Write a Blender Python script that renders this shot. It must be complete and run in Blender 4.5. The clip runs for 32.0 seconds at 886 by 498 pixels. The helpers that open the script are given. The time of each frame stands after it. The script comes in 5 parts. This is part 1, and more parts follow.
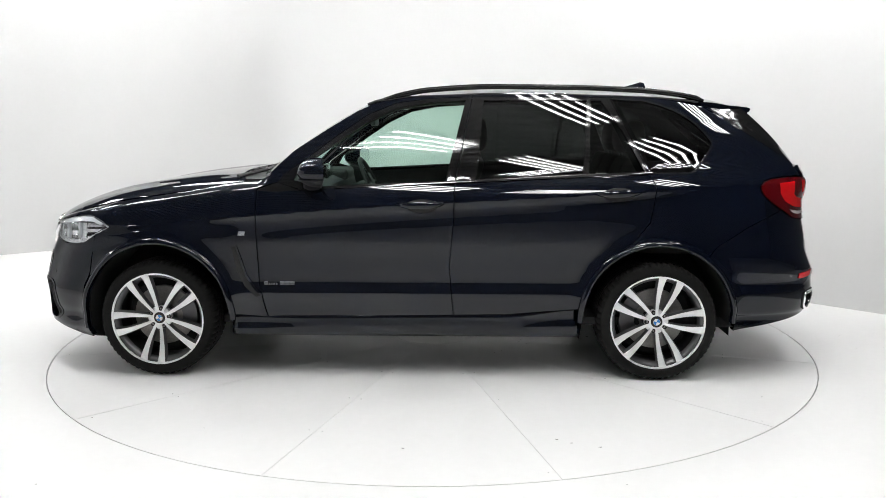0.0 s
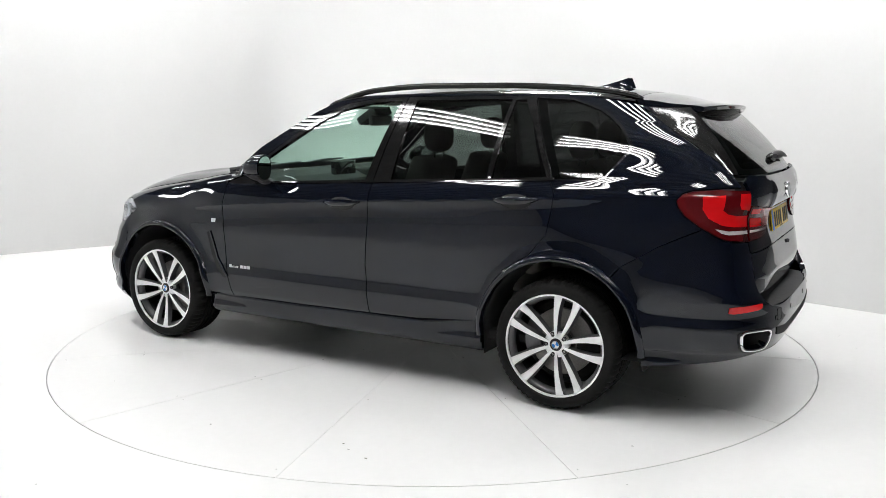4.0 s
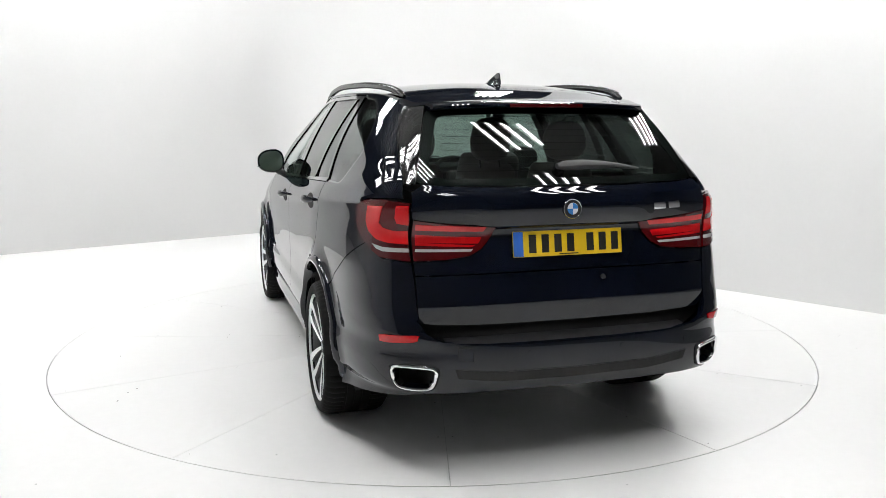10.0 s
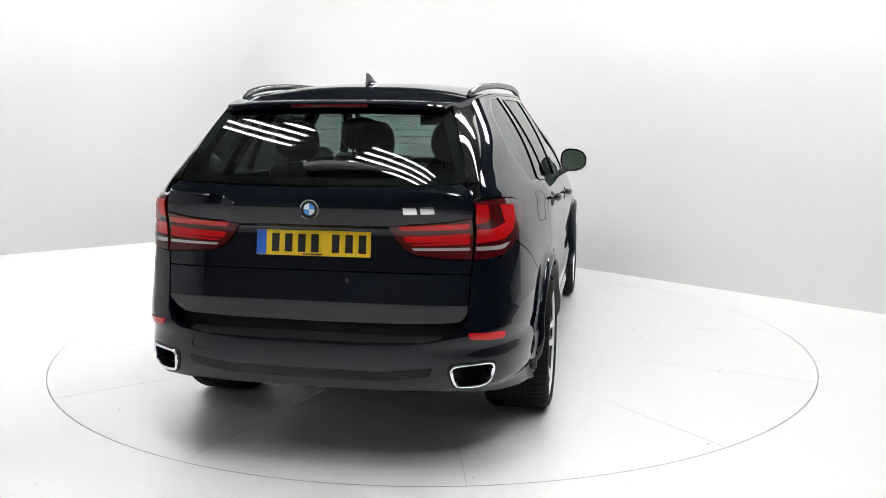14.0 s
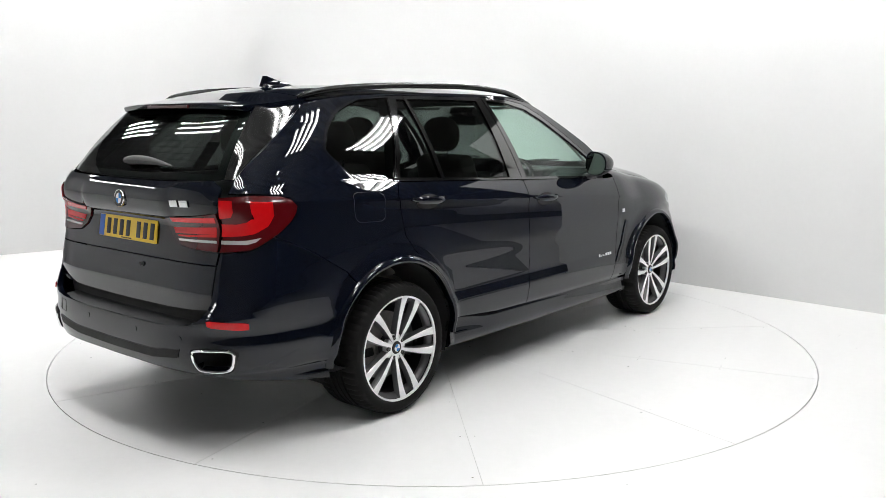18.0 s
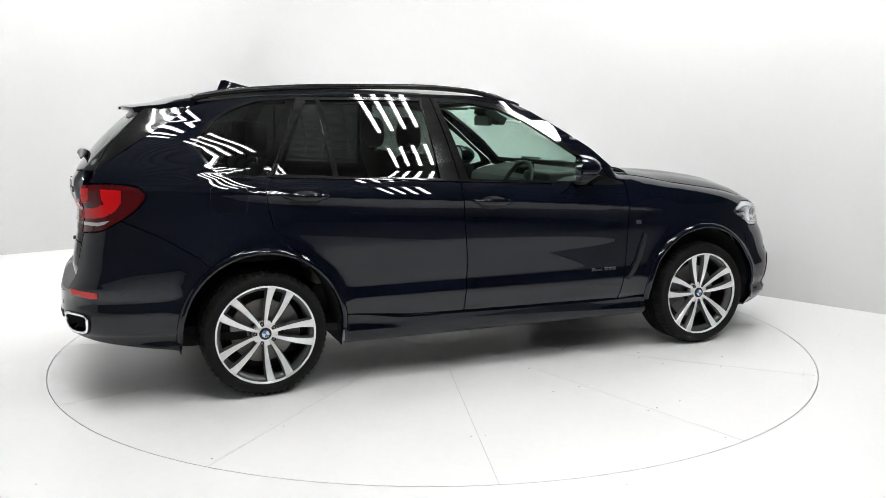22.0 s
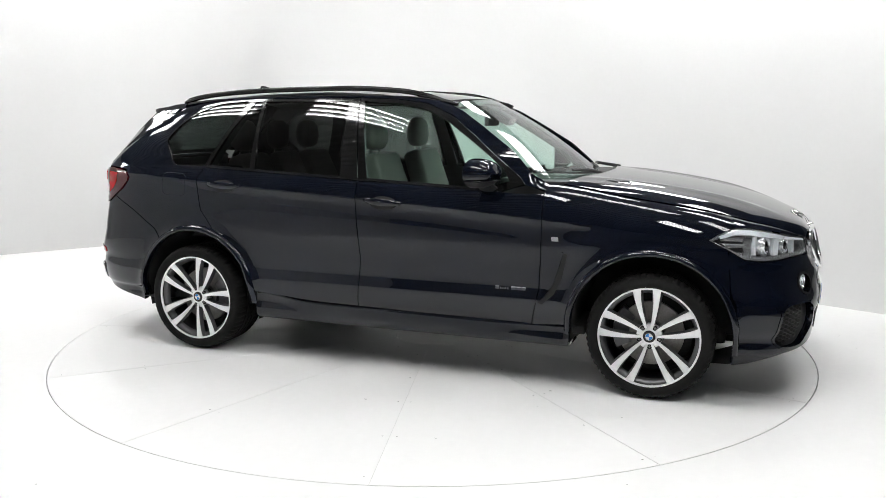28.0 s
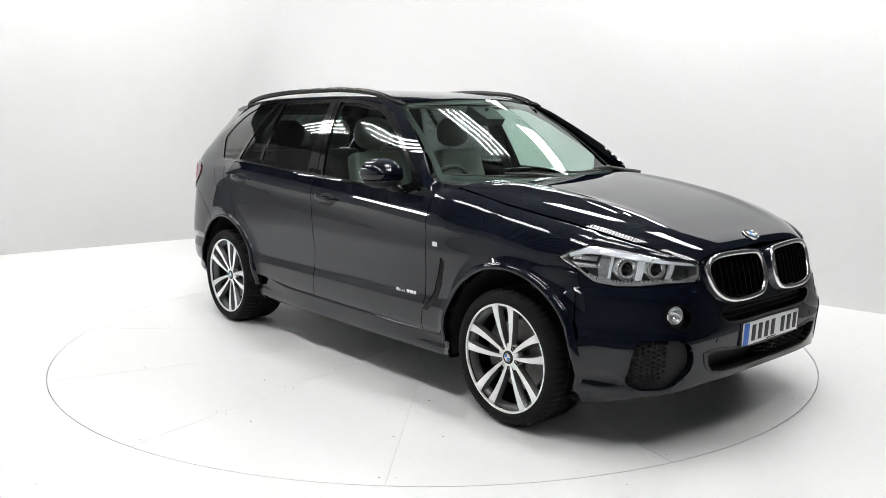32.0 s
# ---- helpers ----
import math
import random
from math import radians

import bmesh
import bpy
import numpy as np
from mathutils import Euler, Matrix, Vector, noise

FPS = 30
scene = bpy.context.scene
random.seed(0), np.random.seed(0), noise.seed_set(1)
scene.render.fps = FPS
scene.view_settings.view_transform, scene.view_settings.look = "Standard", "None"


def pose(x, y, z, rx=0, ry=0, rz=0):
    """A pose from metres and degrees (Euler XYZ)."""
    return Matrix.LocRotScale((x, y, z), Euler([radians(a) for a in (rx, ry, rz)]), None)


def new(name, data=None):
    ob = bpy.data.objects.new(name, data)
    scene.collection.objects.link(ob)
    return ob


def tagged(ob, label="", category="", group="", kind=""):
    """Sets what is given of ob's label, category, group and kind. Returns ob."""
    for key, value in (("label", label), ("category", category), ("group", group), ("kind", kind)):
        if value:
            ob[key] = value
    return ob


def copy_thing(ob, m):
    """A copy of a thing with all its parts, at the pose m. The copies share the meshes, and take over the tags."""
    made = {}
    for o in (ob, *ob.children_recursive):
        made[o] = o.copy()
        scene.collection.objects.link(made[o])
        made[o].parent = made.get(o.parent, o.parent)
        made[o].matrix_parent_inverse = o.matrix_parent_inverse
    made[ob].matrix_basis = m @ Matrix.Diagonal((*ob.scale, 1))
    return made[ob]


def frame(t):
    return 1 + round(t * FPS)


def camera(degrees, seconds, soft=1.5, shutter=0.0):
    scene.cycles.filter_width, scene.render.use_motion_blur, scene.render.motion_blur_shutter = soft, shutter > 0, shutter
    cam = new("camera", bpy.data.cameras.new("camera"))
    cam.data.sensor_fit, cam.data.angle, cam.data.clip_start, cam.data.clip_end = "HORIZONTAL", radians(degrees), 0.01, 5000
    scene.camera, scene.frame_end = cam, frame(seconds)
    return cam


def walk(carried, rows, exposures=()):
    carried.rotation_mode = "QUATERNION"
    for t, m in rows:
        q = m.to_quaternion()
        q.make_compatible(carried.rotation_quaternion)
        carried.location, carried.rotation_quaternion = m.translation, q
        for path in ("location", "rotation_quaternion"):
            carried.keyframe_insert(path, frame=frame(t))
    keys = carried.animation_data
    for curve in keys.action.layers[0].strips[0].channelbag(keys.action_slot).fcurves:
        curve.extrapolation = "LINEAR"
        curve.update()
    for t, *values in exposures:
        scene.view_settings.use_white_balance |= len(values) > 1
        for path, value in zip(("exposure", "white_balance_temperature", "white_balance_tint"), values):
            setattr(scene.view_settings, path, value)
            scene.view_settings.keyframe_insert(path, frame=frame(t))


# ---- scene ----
# A still camera before a white studio cove; a dark sport utility car turns on a flush turntable.
cam = camera(55.48, 32.0, soft=0.7)
EYE = pose(0, -5.8255, 1.5287, 90 - 8.943, 0, -0.6207)
walk(cam, [(0.0, EYE), (32.0, EYE)], exposures=[(0.0, 0.0), (32.0, 0.0)])

TURN_START, TURN_RATE = 177.617, -7.1062          # heading of the car in degrees and degrees a second
CAR_X, CAR_Y = 0.1272, 0.0607                     # the car's middle on the turntable, along its own axes
TABLE_R = 2.501

# ---- world and light ----
world = bpy.data.worlds.new("dim_hall")
scene.world = world
world.use_nodes = True
world.node_tree.nodes["Background"].inputs[0].default_value = (0.9, 0.95, 1.0, 1)
world.node_tree.nodes["Background"].inputs[1].default_value = 0.02


# ---- materials ----
def material(name, color, rough=0.5, metal=0.0, coat=0.0, spec=0.5, bump=0.0, scale=60.0, vary=0.0, emit=None, power=0.0, coat_rough=0.02):
    """A principled surface with two scales of variation in tone, gloss and relief."""
    m = bpy.data.materials.new(name)
    m.use_nodes = True
    nt = m.node_tree
    b = nt.nodes["Principled BSDF"]
    b.inputs["Base Color"].default_value = (*color, 1)
    b.inputs["Roughness"].default_value = rough
    b.inputs["Metallic"].default_value = metal
    b.inputs["Coat Weight"].default_value = coat
    b.inputs["Coat Roughness"].default_value = coat_rough
    b.inputs["Specular IOR Level"].default_value = spec
    if emit:
        b.inputs["Emission Color"].default_value = (*emit, 1)
        b.inputs["Emission Strength"].default_value = power
    if vary or bump:
        co = nt.nodes.new("ShaderNodeTexCoord")
        fine, broad = nt.nodes.new("ShaderNodeTexNoise"), nt.nodes.new("ShaderNodeTexNoise")
        for n, s in ((fine, scale), (broad, scale / 23)):
            n.inputs["Scale"].default_value = s
            n.inputs["Detail"].default_value = 5
            nt.links.new(co.outputs["Object"], n.inputs["Vector"])
        if vary:
            add = nt.nodes.new("ShaderNodeMath")
            add.operation = "ADD"
            nt.links.new(fine.outputs["Fac"], add.inputs[0])
            nt.links.new(broad.outputs["Fac"], add.inputs[1])
            span = nt.nodes.new("ShaderNodeMapRange")
            span.inputs["From Min"].default_value, span.inputs["From Max"].default_value = 0.6, 1.4
            span.inputs["To Min"].default_value, span.inputs["To Max"].default_value = 1 - vary, 1 + vary
            nt.links.new(add.outputs[0], span.inputs["Value"])
            mul = nt.nodes.new("ShaderNodeVectorMath")
            mul.operation = "SCALE"
            mul.inputs[0].default_value = color
            nt.links.new(span.outputs["Result"], mul.inputs["Scale"])
            nt.links.new(mul.outputs[0], b.inputs["Base Color"])
            rr = nt.nodes.new("ShaderNodeMapRange")
            rr.inputs["To Min"].default_value, rr.inputs["To Max"].default_value = rough * (1 - vary), min(1, rough * (1 + vary))
            nt.links.new(broad.outputs["Fac"], rr.inputs["Value"])
            nt.links.new(rr.outputs["Result"], b.inputs["Roughness"])
        if bump:
            bn = nt.nodes.new("ShaderNodeBump")
            bn.inputs["Strength"].default_value = bump
            bn.inputs["Distance"].default_value = 0.002
            nt.links.new(fine.outputs["Fac"], bn.inputs["Height"])
            nt.links.new(bn.outputs[0], b.inputs["Normal"])
    return m


def glass(name, tint, ior=1.5):
    """A thin tinted pane: see-through by its tint, glossy by Fresnel."""
    m = bpy.data.materials.new(name)
    m.use_nodes = True
    nt = m.node_tree
    nt.nodes.remove(nt.nodes["Principled BSDF"])
    out = nt.nodes["Material Output"]
    see, shine, mix, fr = (nt.nodes.new("ShaderNode" + k) for k in ("BsdfTransparent", "BsdfGlossy", "MixShader", "LayerWeight"))
    see.inputs[0].default_value = (*tint, 1)
    shine.inputs["Roughness"].default_value = 0.0
    fr.inputs["Blend"].default_value = 0.5
    power, scale = nt.nodes.new("ShaderNodeMath"), nt.nodes.new("ShaderNodeMath")
    power.operation, scale.operation = "POWER", "MULTIPLY_ADD"
    power.inputs[1].default_value = 5.0
    r0 = ((ior - 1) / (ior + 1)) ** 2 * 1.25
    scale.inputs[1].default_value, scale.inputs[2].default_value = 1 - r0, r0
    nt.links.new(fr.outputs["Facing"], power.inputs[0])
    nt.links.new(power.outputs[0], scale.inputs[0])
    nt.links.new(scale.outputs[0], mix.inputs[0])
    nt.links.new(see.outputs[0], mix.inputs[1])
    nt.links.new(shine.outputs[0], mix.inputs[2])
    nt.links.new(mix.outputs[0], out.inputs["Surface"])
    return m


PAINT = material("navy_black_metallic_paint", (0.0022, 0.0036, 0.0085), rough=0.42, spec=0.0, coat=1.0, coat_rough=0.0, vary=0.08, scale=900)
GLOSS = material("gloss_black_trim", (0.004, 0.004, 0.004), rough=0.08, coat=0.6)
MATTE = material("black_plastic", (0.012, 0.012, 0.013), rough=0.5, bump=0.3, scale=400, vary=0.15)
DARK = material("dark_underbody", (0.008, 0.008, 0.008), rough=0.8, bump=0.4, scale=60, vary=0.3)
RUBBER = material("tyre_rubber", (0.010, 0.0098, 0.0095), rough=0.72, spec=0.13, bump=0.35, scale=250, vary=0.2)
CHROME = material("chrome", (0.85, 0.85, 0.86), rough=0.06, metal=1.0)
MACHINED = material("machined_alloy", (0.88, 0.88, 0.88), rough=0.32, metal=0.45, vary=0.05, scale=80)
ALLOY_GREY = material("grey_painted_alloy", (0.12, 0.12, 0.123), rough=0.35, metal=0.6, vary=0.1, scale=60)
STEEL = material("brake_steel", (0.24, 0.23, 0.22), rough=0.45, metal=0.9, vary=0.25, scale=90)
RED_LENS = material("red_lamp_lens", (0.50, 0.004, 0.006), rough=0.2, coat=0.7, spec=0.2, vary=0.04, scale=30)
RED_DARK = material("dark_red_lamp_lens", (0.065, 0.0015, 0.003), rough=0.2, coat=0.7, spec=0.2, vary=0.05, scale=30)
CLEAR_LENS = material("frosted_reverse_lens", (0.42, 0.40, 0.40), rough=0.2, coat=1.0, vary=0.1, scale=60)
YELLOW = material("yellow_plate", (0.80, 0.53, 0.015), rough=0.35, coat=0.3, vary=0.03, scale=40)
PLATE_WHITE = material("white_plate", (0.80, 0.80, 0.80), rough=0.35, coat=0.3, vary=0.03, scale=40)
PLATE_BLUE = material("blue_plate_band", (0.03, 0.14, 0.55), rough=0.35)
BADGE_BLUE = material("blue_enamel", (0.06, 0.25, 0.62), rough=0.15, coat=0.8)
BADGE_WHITE = material("white_enamel", (0.75, 0.77, 0.80), rough=0.15, coat=0.8)
INK = material("black_ink", (0.006, 0.006, 0.006), rough=0.45)
LEATHER = material("light_grey_leather", (0.25, 0.24, 0.22), rough=0.5, bump=0.4, scale=220, vary=0.06)
CABIN = material("dark_cabin_plastic", (0.022, 0.022, 0.023), rough=0.6, bump=0.3, scale=300, vary=0.15)
LINING = material("grey_roof_lining", (0.12, 0.12, 0.115), rough=0.9, bump=0.2, scale=500, vary=0.05)
GLASS_FRONT = glass("green_tinted_glass", (0.66, 0.80, 0.74))
GLASS_DARK = glass("privacy_glass", (0.115, 0.125, 0.12))
GLASS_REAR = glass("dark_rear_glass", (0.21, 0.26, 0.24))
GLASS_LAMP = glass("clear_lamp_lens", (0.93, 0.94, 0.95))
MIRROR = material("mirror_glass", (0.8, 0.82, 0.82), rough=0.0, metal=1.0)
SILVER = material("silvered_reflector", (0.86, 0.87, 0.88), rough=0.16, metal=0.8, vary=0.1, scale=120)
LAMP_GREY = material("dark_lamp_housing", (0.11, 0.11, 0.115), rough=0.25, metal=0.3, vary=0.1, scale=60)
SEAM = material("seam_filler", (0.68, 0.68, 0.67), rough=0.8, vary=0.25, scale=25)
MARK = material("dark_scuff", (0.20, 0.20, 0.19), rough=0.8, vary=0.3, scale=60)
WHITE_WALL = material("white_painted_wall", (0.63, 0.63, 0.63), rough=0.75, bump=0.1, scale=30, vary=0.015)
WHITE_FLOOR = material("white_gloss_floor_paint", (0.87, 0.87, 0.865), rough=0.32, bump=0.05, scale=18, vary=0.02)
TUBE = material("fluorescent_tube", (1, 1, 1), emit=(1.0, 1.0, 0.995), power=46.0)
TRAY = material("white_enamel_tray", (0.75, 0.75, 0.74), rough=0.4, vary=0.04, scale=30)
ROOF_SHEET = material("grey_roof_sheet", (0.12, 0.12, 0.12), rough=0.6, vary=0.08, scale=12)
CONCRETE = material("dark_hall_concrete", (0.30, 0.30, 0.30), rough=0.6, bump=0.3, scale=14, vary=0.25)
HALL_LIGHT = material("pale_hall_cladding", (0.70, 0.70, 0.70), rough=0.8, bump=0.3, scale=20, vary=0.12)
BARREL = material("dark_wheel_barrel", (0.020, 0.020, 0.021), rough=0.4, metal=0.5, vary=0.2, scale=60)
RAIL = material("satin_black_rail", (0.006, 0.006, 0.006), rough=0.22, spec=0.3, vary=0.1, scale=80)
HALL = material("grey_hall_cladding", (0.14, 0.14, 0.14), rough=0.8, bump=0.3, scale=20, vary=0.2)


# ---- building helpers ----
def mesh(name, verts, faces, mat, smooth=True, normals=None):
    if normals is not None:
        # every face turns the way its normals point
        turned = []
        for f in faces:
            a, b, c, d = (verts[f[0]], verts[f[len(f) // 3]], verts[f[len(f) // 2]], verts[f[-1]])
            out = (Vector(c) - Vector(a)).cross(Vector(d) - Vector(b))
            turned.append(f[::-1] if out.dot(sum((Vector(normals[i]) for i in f), Vector())) < 0 else f)
        faces = turned
    me = bpy.data.meshes.new(name)
    me.from_pydata([tuple(v) for v in verts], [], faces)
    me.materials.append(mat)
    me.polygons.foreach_set("use_smooth", [smooth] * len(me.polygons))
    me.update()
    if normals is not None:
        me.normals_split_custom_set_from_vertices([tuple(n) for n in normals])
    return me


def part(name, data, mat=None, parent=None, label="", m=None):
    """Links a bmesh or a mesh as one object under a thing or a part."""
    if isinstance(data, bmesh.types.BMesh):
        me = bpy.data.meshes.new(name)
        data.to_mesh(me)
        data.free()
        me.materials.append(mat)
        me.polygons.foreach_set("use_smooth", [True] * len(me.polygons))
        me.set_sharp_from_angle(angle=radians(38))
        data = me
    ob = new(name, data)
    if m is not None:
        ob.matrix_basis = m
    if parent:
        ob.parent = parent
    return tagged(ob, label)


def box_bm(sx, sy, sz, at=(0, 0, 0), bevel=0.0, segs=2):
    bm = bmesh.new()
    bmesh.ops.create_cube(bm, size=1, matrix=Matrix.Translation(at) @ Matrix.Diagonal((sx, sy, sz, 1)))
    if bevel:
        bmesh.ops.bevel(bm, geom=bm.edges[:], offset=bevel, segments=segs, affect="EDGES", profile=0.6)
    return bm


def lathe_bm(profile, axis="y", n=48):
    """Turns (radius, along) points round an axis."""
    bm = bmesh.new()
    rings = []
    for i in range(n):
        a = 2 * math.pi * i / n
        c, s = math.cos(a), math.sin(a)
        rings.append([bm.verts.new((r * c, h, r * s) if axis == "y" else (r * c, r * s, h)) for r, h in profile])
    for i in range(n):
        p, q = rings[i], rings[(i + 1) % n]
        for k in range(len(profile) - 1):
            bm.faces.new((p[k], p[k + 1], q[k + 1], q[k]))
    bmesh.ops.remove_doubles(bm, verts=bm.verts[:], dist=1e-5)
    bmesh.ops.recalc_face_normals(bm, faces=bm.faces[:])
    return bm


def tube_bm(points, radius, n=8, flat=1.0, close=False):
    """A round (or flattened) bar along points; radius may be a list."""
    bm = bmesh.new()
    pts = [Vector(p) for p in points]
    rings = []
    for i, p in enumerate(pts):
        if close:
            d = (pts[(i + 1) % len(pts)] - pts[i - 1]).normalized()
        else:
            d = (pts[min(i + 1, len(pts) - 1)] - pts[max(i - 1, 0)]).normalized()
        up = Vector((0, 0, 1)) if abs(d.z) < 0.95 else Vector((1, 0, 0))
        a = d.cross(up).normalized()
        b = a.cross(d)
        r = radius[i] if isinstance(radius, (list, tuple)) else radius
        rings.append([bm.verts.new(p + a * (r * math.cos(2 * math.pi * k / n)) + b * (r * flat * math.sin(2 * math.pi * k / n))) for k in range(n)])
    m = len(rings)
    for i in range(m if close else m - 1):
        p, q = rings[i], rings[(i + 1) % m]
        for k in range(n):
            bm.faces.new((p[k], p[(k + 1) % n], q[(k + 1) % n], q[k]))
    if not close:
        bm.faces.new(rings[0])
        bm.faces.new(rings[-1])
    bmesh.ops.recalc_face_normals(bm, faces=bm.faces[:])
    return bm


def prism_bm(outline, place, depth_dir, bevel=0.0):
    """A flat outline put into space by place(a, b), with thickness along depth_dir."""
    bm = bmesh.new()
    f = bm.faces.new([bm.verts.new(place(a, b)) for a, b in outline])
    r = bmesh.ops.extrude_face_region(bm, geom=[f])
    bmesh.ops.translate(bm, vec=depth_dir, verts=[v for v in r["geom"] if isinstance(v, bmesh.types.BMVert)])
    bmesh.ops.recalc_face_normals(bm, faces=bm.faces[:])
    if bevel:
        bmesh.ops.bevel(bm, geom=bm.edges[:], offset=bevel, segments=2, affect="EDGES", profile=0.6)
    return bm


def hermite(xs, ys):
    """A monotone smooth curve through a few knots."""
    xs, ys = list(xs), list(ys)
    n = len(xs)
    d = [(ys[i + 1] - ys[i]) / (xs[i + 1] - xs[i]) for i in range(n - 1)]
    m = [d[0]] + [0.0 if d[i - 1] * d[i] <= 0 else 2 * d[i - 1] * d[i] / (d[i - 1] + d[i]) for i in range(1, n - 1)] + [d[-1]]

    def f(x):
        if x <= xs[0]:
            return ys[0] + m[0] * (x - xs[0])
        if x >= xs[-1]:
            return ys[-1] + m[-1] * (x - xs[-1])
        i = 0
        while x > xs[i + 1]:
            i += 1
        h = xs[i + 1] - xs[i]
        t = (x - xs[i]) / h
        return (1 + 2 * t) * (1 - t) ** 2 * ys[i] + t * (1 - t) ** 2 * h * m[i] + t * t * (3 - 2 * t) * ys[i + 1] + t * t * (t - 1) * h * m[i + 1]

    return f


def even(xs, ys, degree):
    """One even curve near a few knots, going on straight past its ends."""
    c = [float(v) for v in np.polyfit(xs, ys, degree)]
    lo, hi = min(xs), max(xs)

    def f(x):
        k = min(hi, max(lo, x))
        v, d = 0.0, 0.0
        for q in c:
            d = d * k + v
            v = v * k + q
        return v + d * (x - k)

    return f


def ramp(x, a, b):
    t = min(1.0, max(0.0, (x - a) / (b - a)))
    return t * t * (3 - 2 * t)


# ---- the car's outer skin: x ahead, y to its left, z up, from the ground under its middle ----
SHOULDER = even((-2.4, -1.97, -1.43, -0.92, -0.27, 0.25, 0.84, 1.11, 1.6, 2.1), (1.15, 1.144, 1.115, 1.072, 1.046, 1.015, 0.967, 0.93, 0.90, 0.86), 5)
NOSE = hermite((0.15, 0.22, 0.30, 0.45, 0.55, 0.65, 0.75, 0.85, 0.93, 1.00, 1.10, 1.20), (2.235, 2.275, 2.305, 2.328, 2.335, 2.33, 2.31, 2.285, 2.245, 2.17, 2.00, 1.75))
TAIL = hermite((0.25, 0.31, 0.38, 0.48, 0.57, 0.615, 0.655, 0.735, 0.80, 0.87, 0.93, 0.985, 1.03, 1.06, 1.10, 1.15, 1.195, 1.236, 1.30, 1.40, 1.543, 1.66),
               (-2.39, -2.445, -2.487, -2.510, -2.506, -2.496, -2.474, -2.434, -2.422, -2.408, -2.394, -2.384, -2.381, -2.387, -2.402, -2.409, -2.403, -2.381, -2.336, -2.248, -2.09, -1.95))
HOOD_MID = hermite((0.95, 1.05, 1.2, 1.385, 1.57, 1.76, 1.95, 2.14, 2.22, 2.27, 2.33), (1.195, 1.187, 1.174, 1.155, 1.129, 1.095, 1.047, 0.98, 0.945, 0.90, 0.80))
SEAM_Z = hermite((0.75, 0.92, 1.07, 1.25, 1.55, 1.76, 1.90, 2.10, 2.25), (1.165, 1.155, 1.135, 1.10, 1.055, 1.02, 0.985, 0.93, 0.86))
SEAM_Y = hermite((0.75, 0.92, 1.25, 1.6, 1.9, 2.1, 2.25), (0.80, 0.80, 0.795, 0.775, 0.72, 0.62, 0.50))
ROOF_MID = hermite((-2.05, -1.9, -1.6, -1.2, -0.8, -0.4, 0.0, 0.2, 0.35), (1.60, 1.634, 1.684, 1.711, 1.718, 1.708, 1.677, 1.649, 1.62))
ROOF_EDGE = hermite((-2.05, -1.8, -1.5, -1.1, -0.6, -0.1, 0.1, 0.25), (1.575, 1.61, 1.64, 1.655, 1.66, 1.652, 1.63, 1.60))
ROOF_Y = hermite((-2.05, -1.7, -1.2, -0.5, 0.1, 0.3), (0.565, 0.60, 0.628, 0.642, 0.63, 0.61))
GLASS_TOP_Z = even((-2.05, -1.8, -1.5, -1.1, -0.6, -0.1, 0.1, 0.25), (1.575, 1.61, 1.64, 1.655, 1.66, 1.652, 1.63, 1.60), 4)
GLASS_TOP_Y = even((-2.05, -1.7, -1.2, -0.5, 0.1, 0.3), (0.565, 0.60, 0.628, 0.642, 0.63, 0.61), 3)
REAR_FROM, REAR_POWER, NOSE_FROM, NOSE_POWER = -1.3, 4.8, 1.2, 3.35


NOSE_FULL = hermite((0.20, 0.32, 0.45, 0.53, 0.60, 0.66, 0.72, 0.78, 0.84, 0.90, 1.0), (4.5, 4.2, 4.15, 4.05, 3.65, 3.45, 3.3, 3.08, 3.08, 3.3, 3.35))


REAR_FULL = hermite((0.30, 0.55, 0.64, 0.74, 0.90, 1.10, 1.25, 1.50), (4.8, 4.7, 5.4, 6.0, 6.2, 6.5, 6.5, 4.5))
REAR_TAPER = hermite((0.30, 0.60, 0.70, 0.80, 0.94, 1.10, 1.20, 1.27, 1.44, 1.55, 1.70), (0.04, 0.04, 0.045, 0.055, 0.065, 0.085, 0.11, 0.11, 0.06, 0.04, 0.03))


def fullness(which, z):
    """How square the plan is at the corners: the low bumper is fuller than the lamps."""
    return REAR_FULL(min(1.5, max(0.3, z))) if which == "rear" else NOSE_FULL(min(1.0, max(0.2, z)))


def belt(x):
    return 1.148 - 0.047 * x


def width(x, z):
    """Half the car's width before its ends are rounded; it draws in a little towards the tail."""
    return full_width(x, z) * (1 - REAR_TAPER(min(1.7, max(0.3, z))) * ramp(-x, 1.2, 2.3))


def full_width(x, z):
    """The door and glasshouse flank runs over smoothly into the front wing round the door gap."""
    high = ramp(z, 1.09, 1.15)
    k = ramp(x, 0.66 + 0.12 * high, 1.06 - 0.18 * high)
    if k <= 0:
        return flank_width(x, z)
    if k >= 1:
        return wing_width(x, z)
    return (1 - k) * flank_width(x, z) + k * wing_width(x, z)


def soft_end(x, end, soft=0.1):
    """x, easing to a stop at end."""
    return end - soft * math.log1p(math.exp(min(40.0, (end - x) / soft)))


def low_flank(x, z):
    wide = 0.011 * ramp(-x, 0.6, 2.0)
    return [(0.10, 0.80), (0.24, 0.905), (0.30, 0.945), (0.36, 0.935), (0.40, 0.95 + wide), (0.44, 0.957 + wide), (0.50, 0.961 + wide), (0.58, 0.9505 + wide), (0.70, 0.9515 + wide), (0.82, 0.957 + 0.6 * wide)]


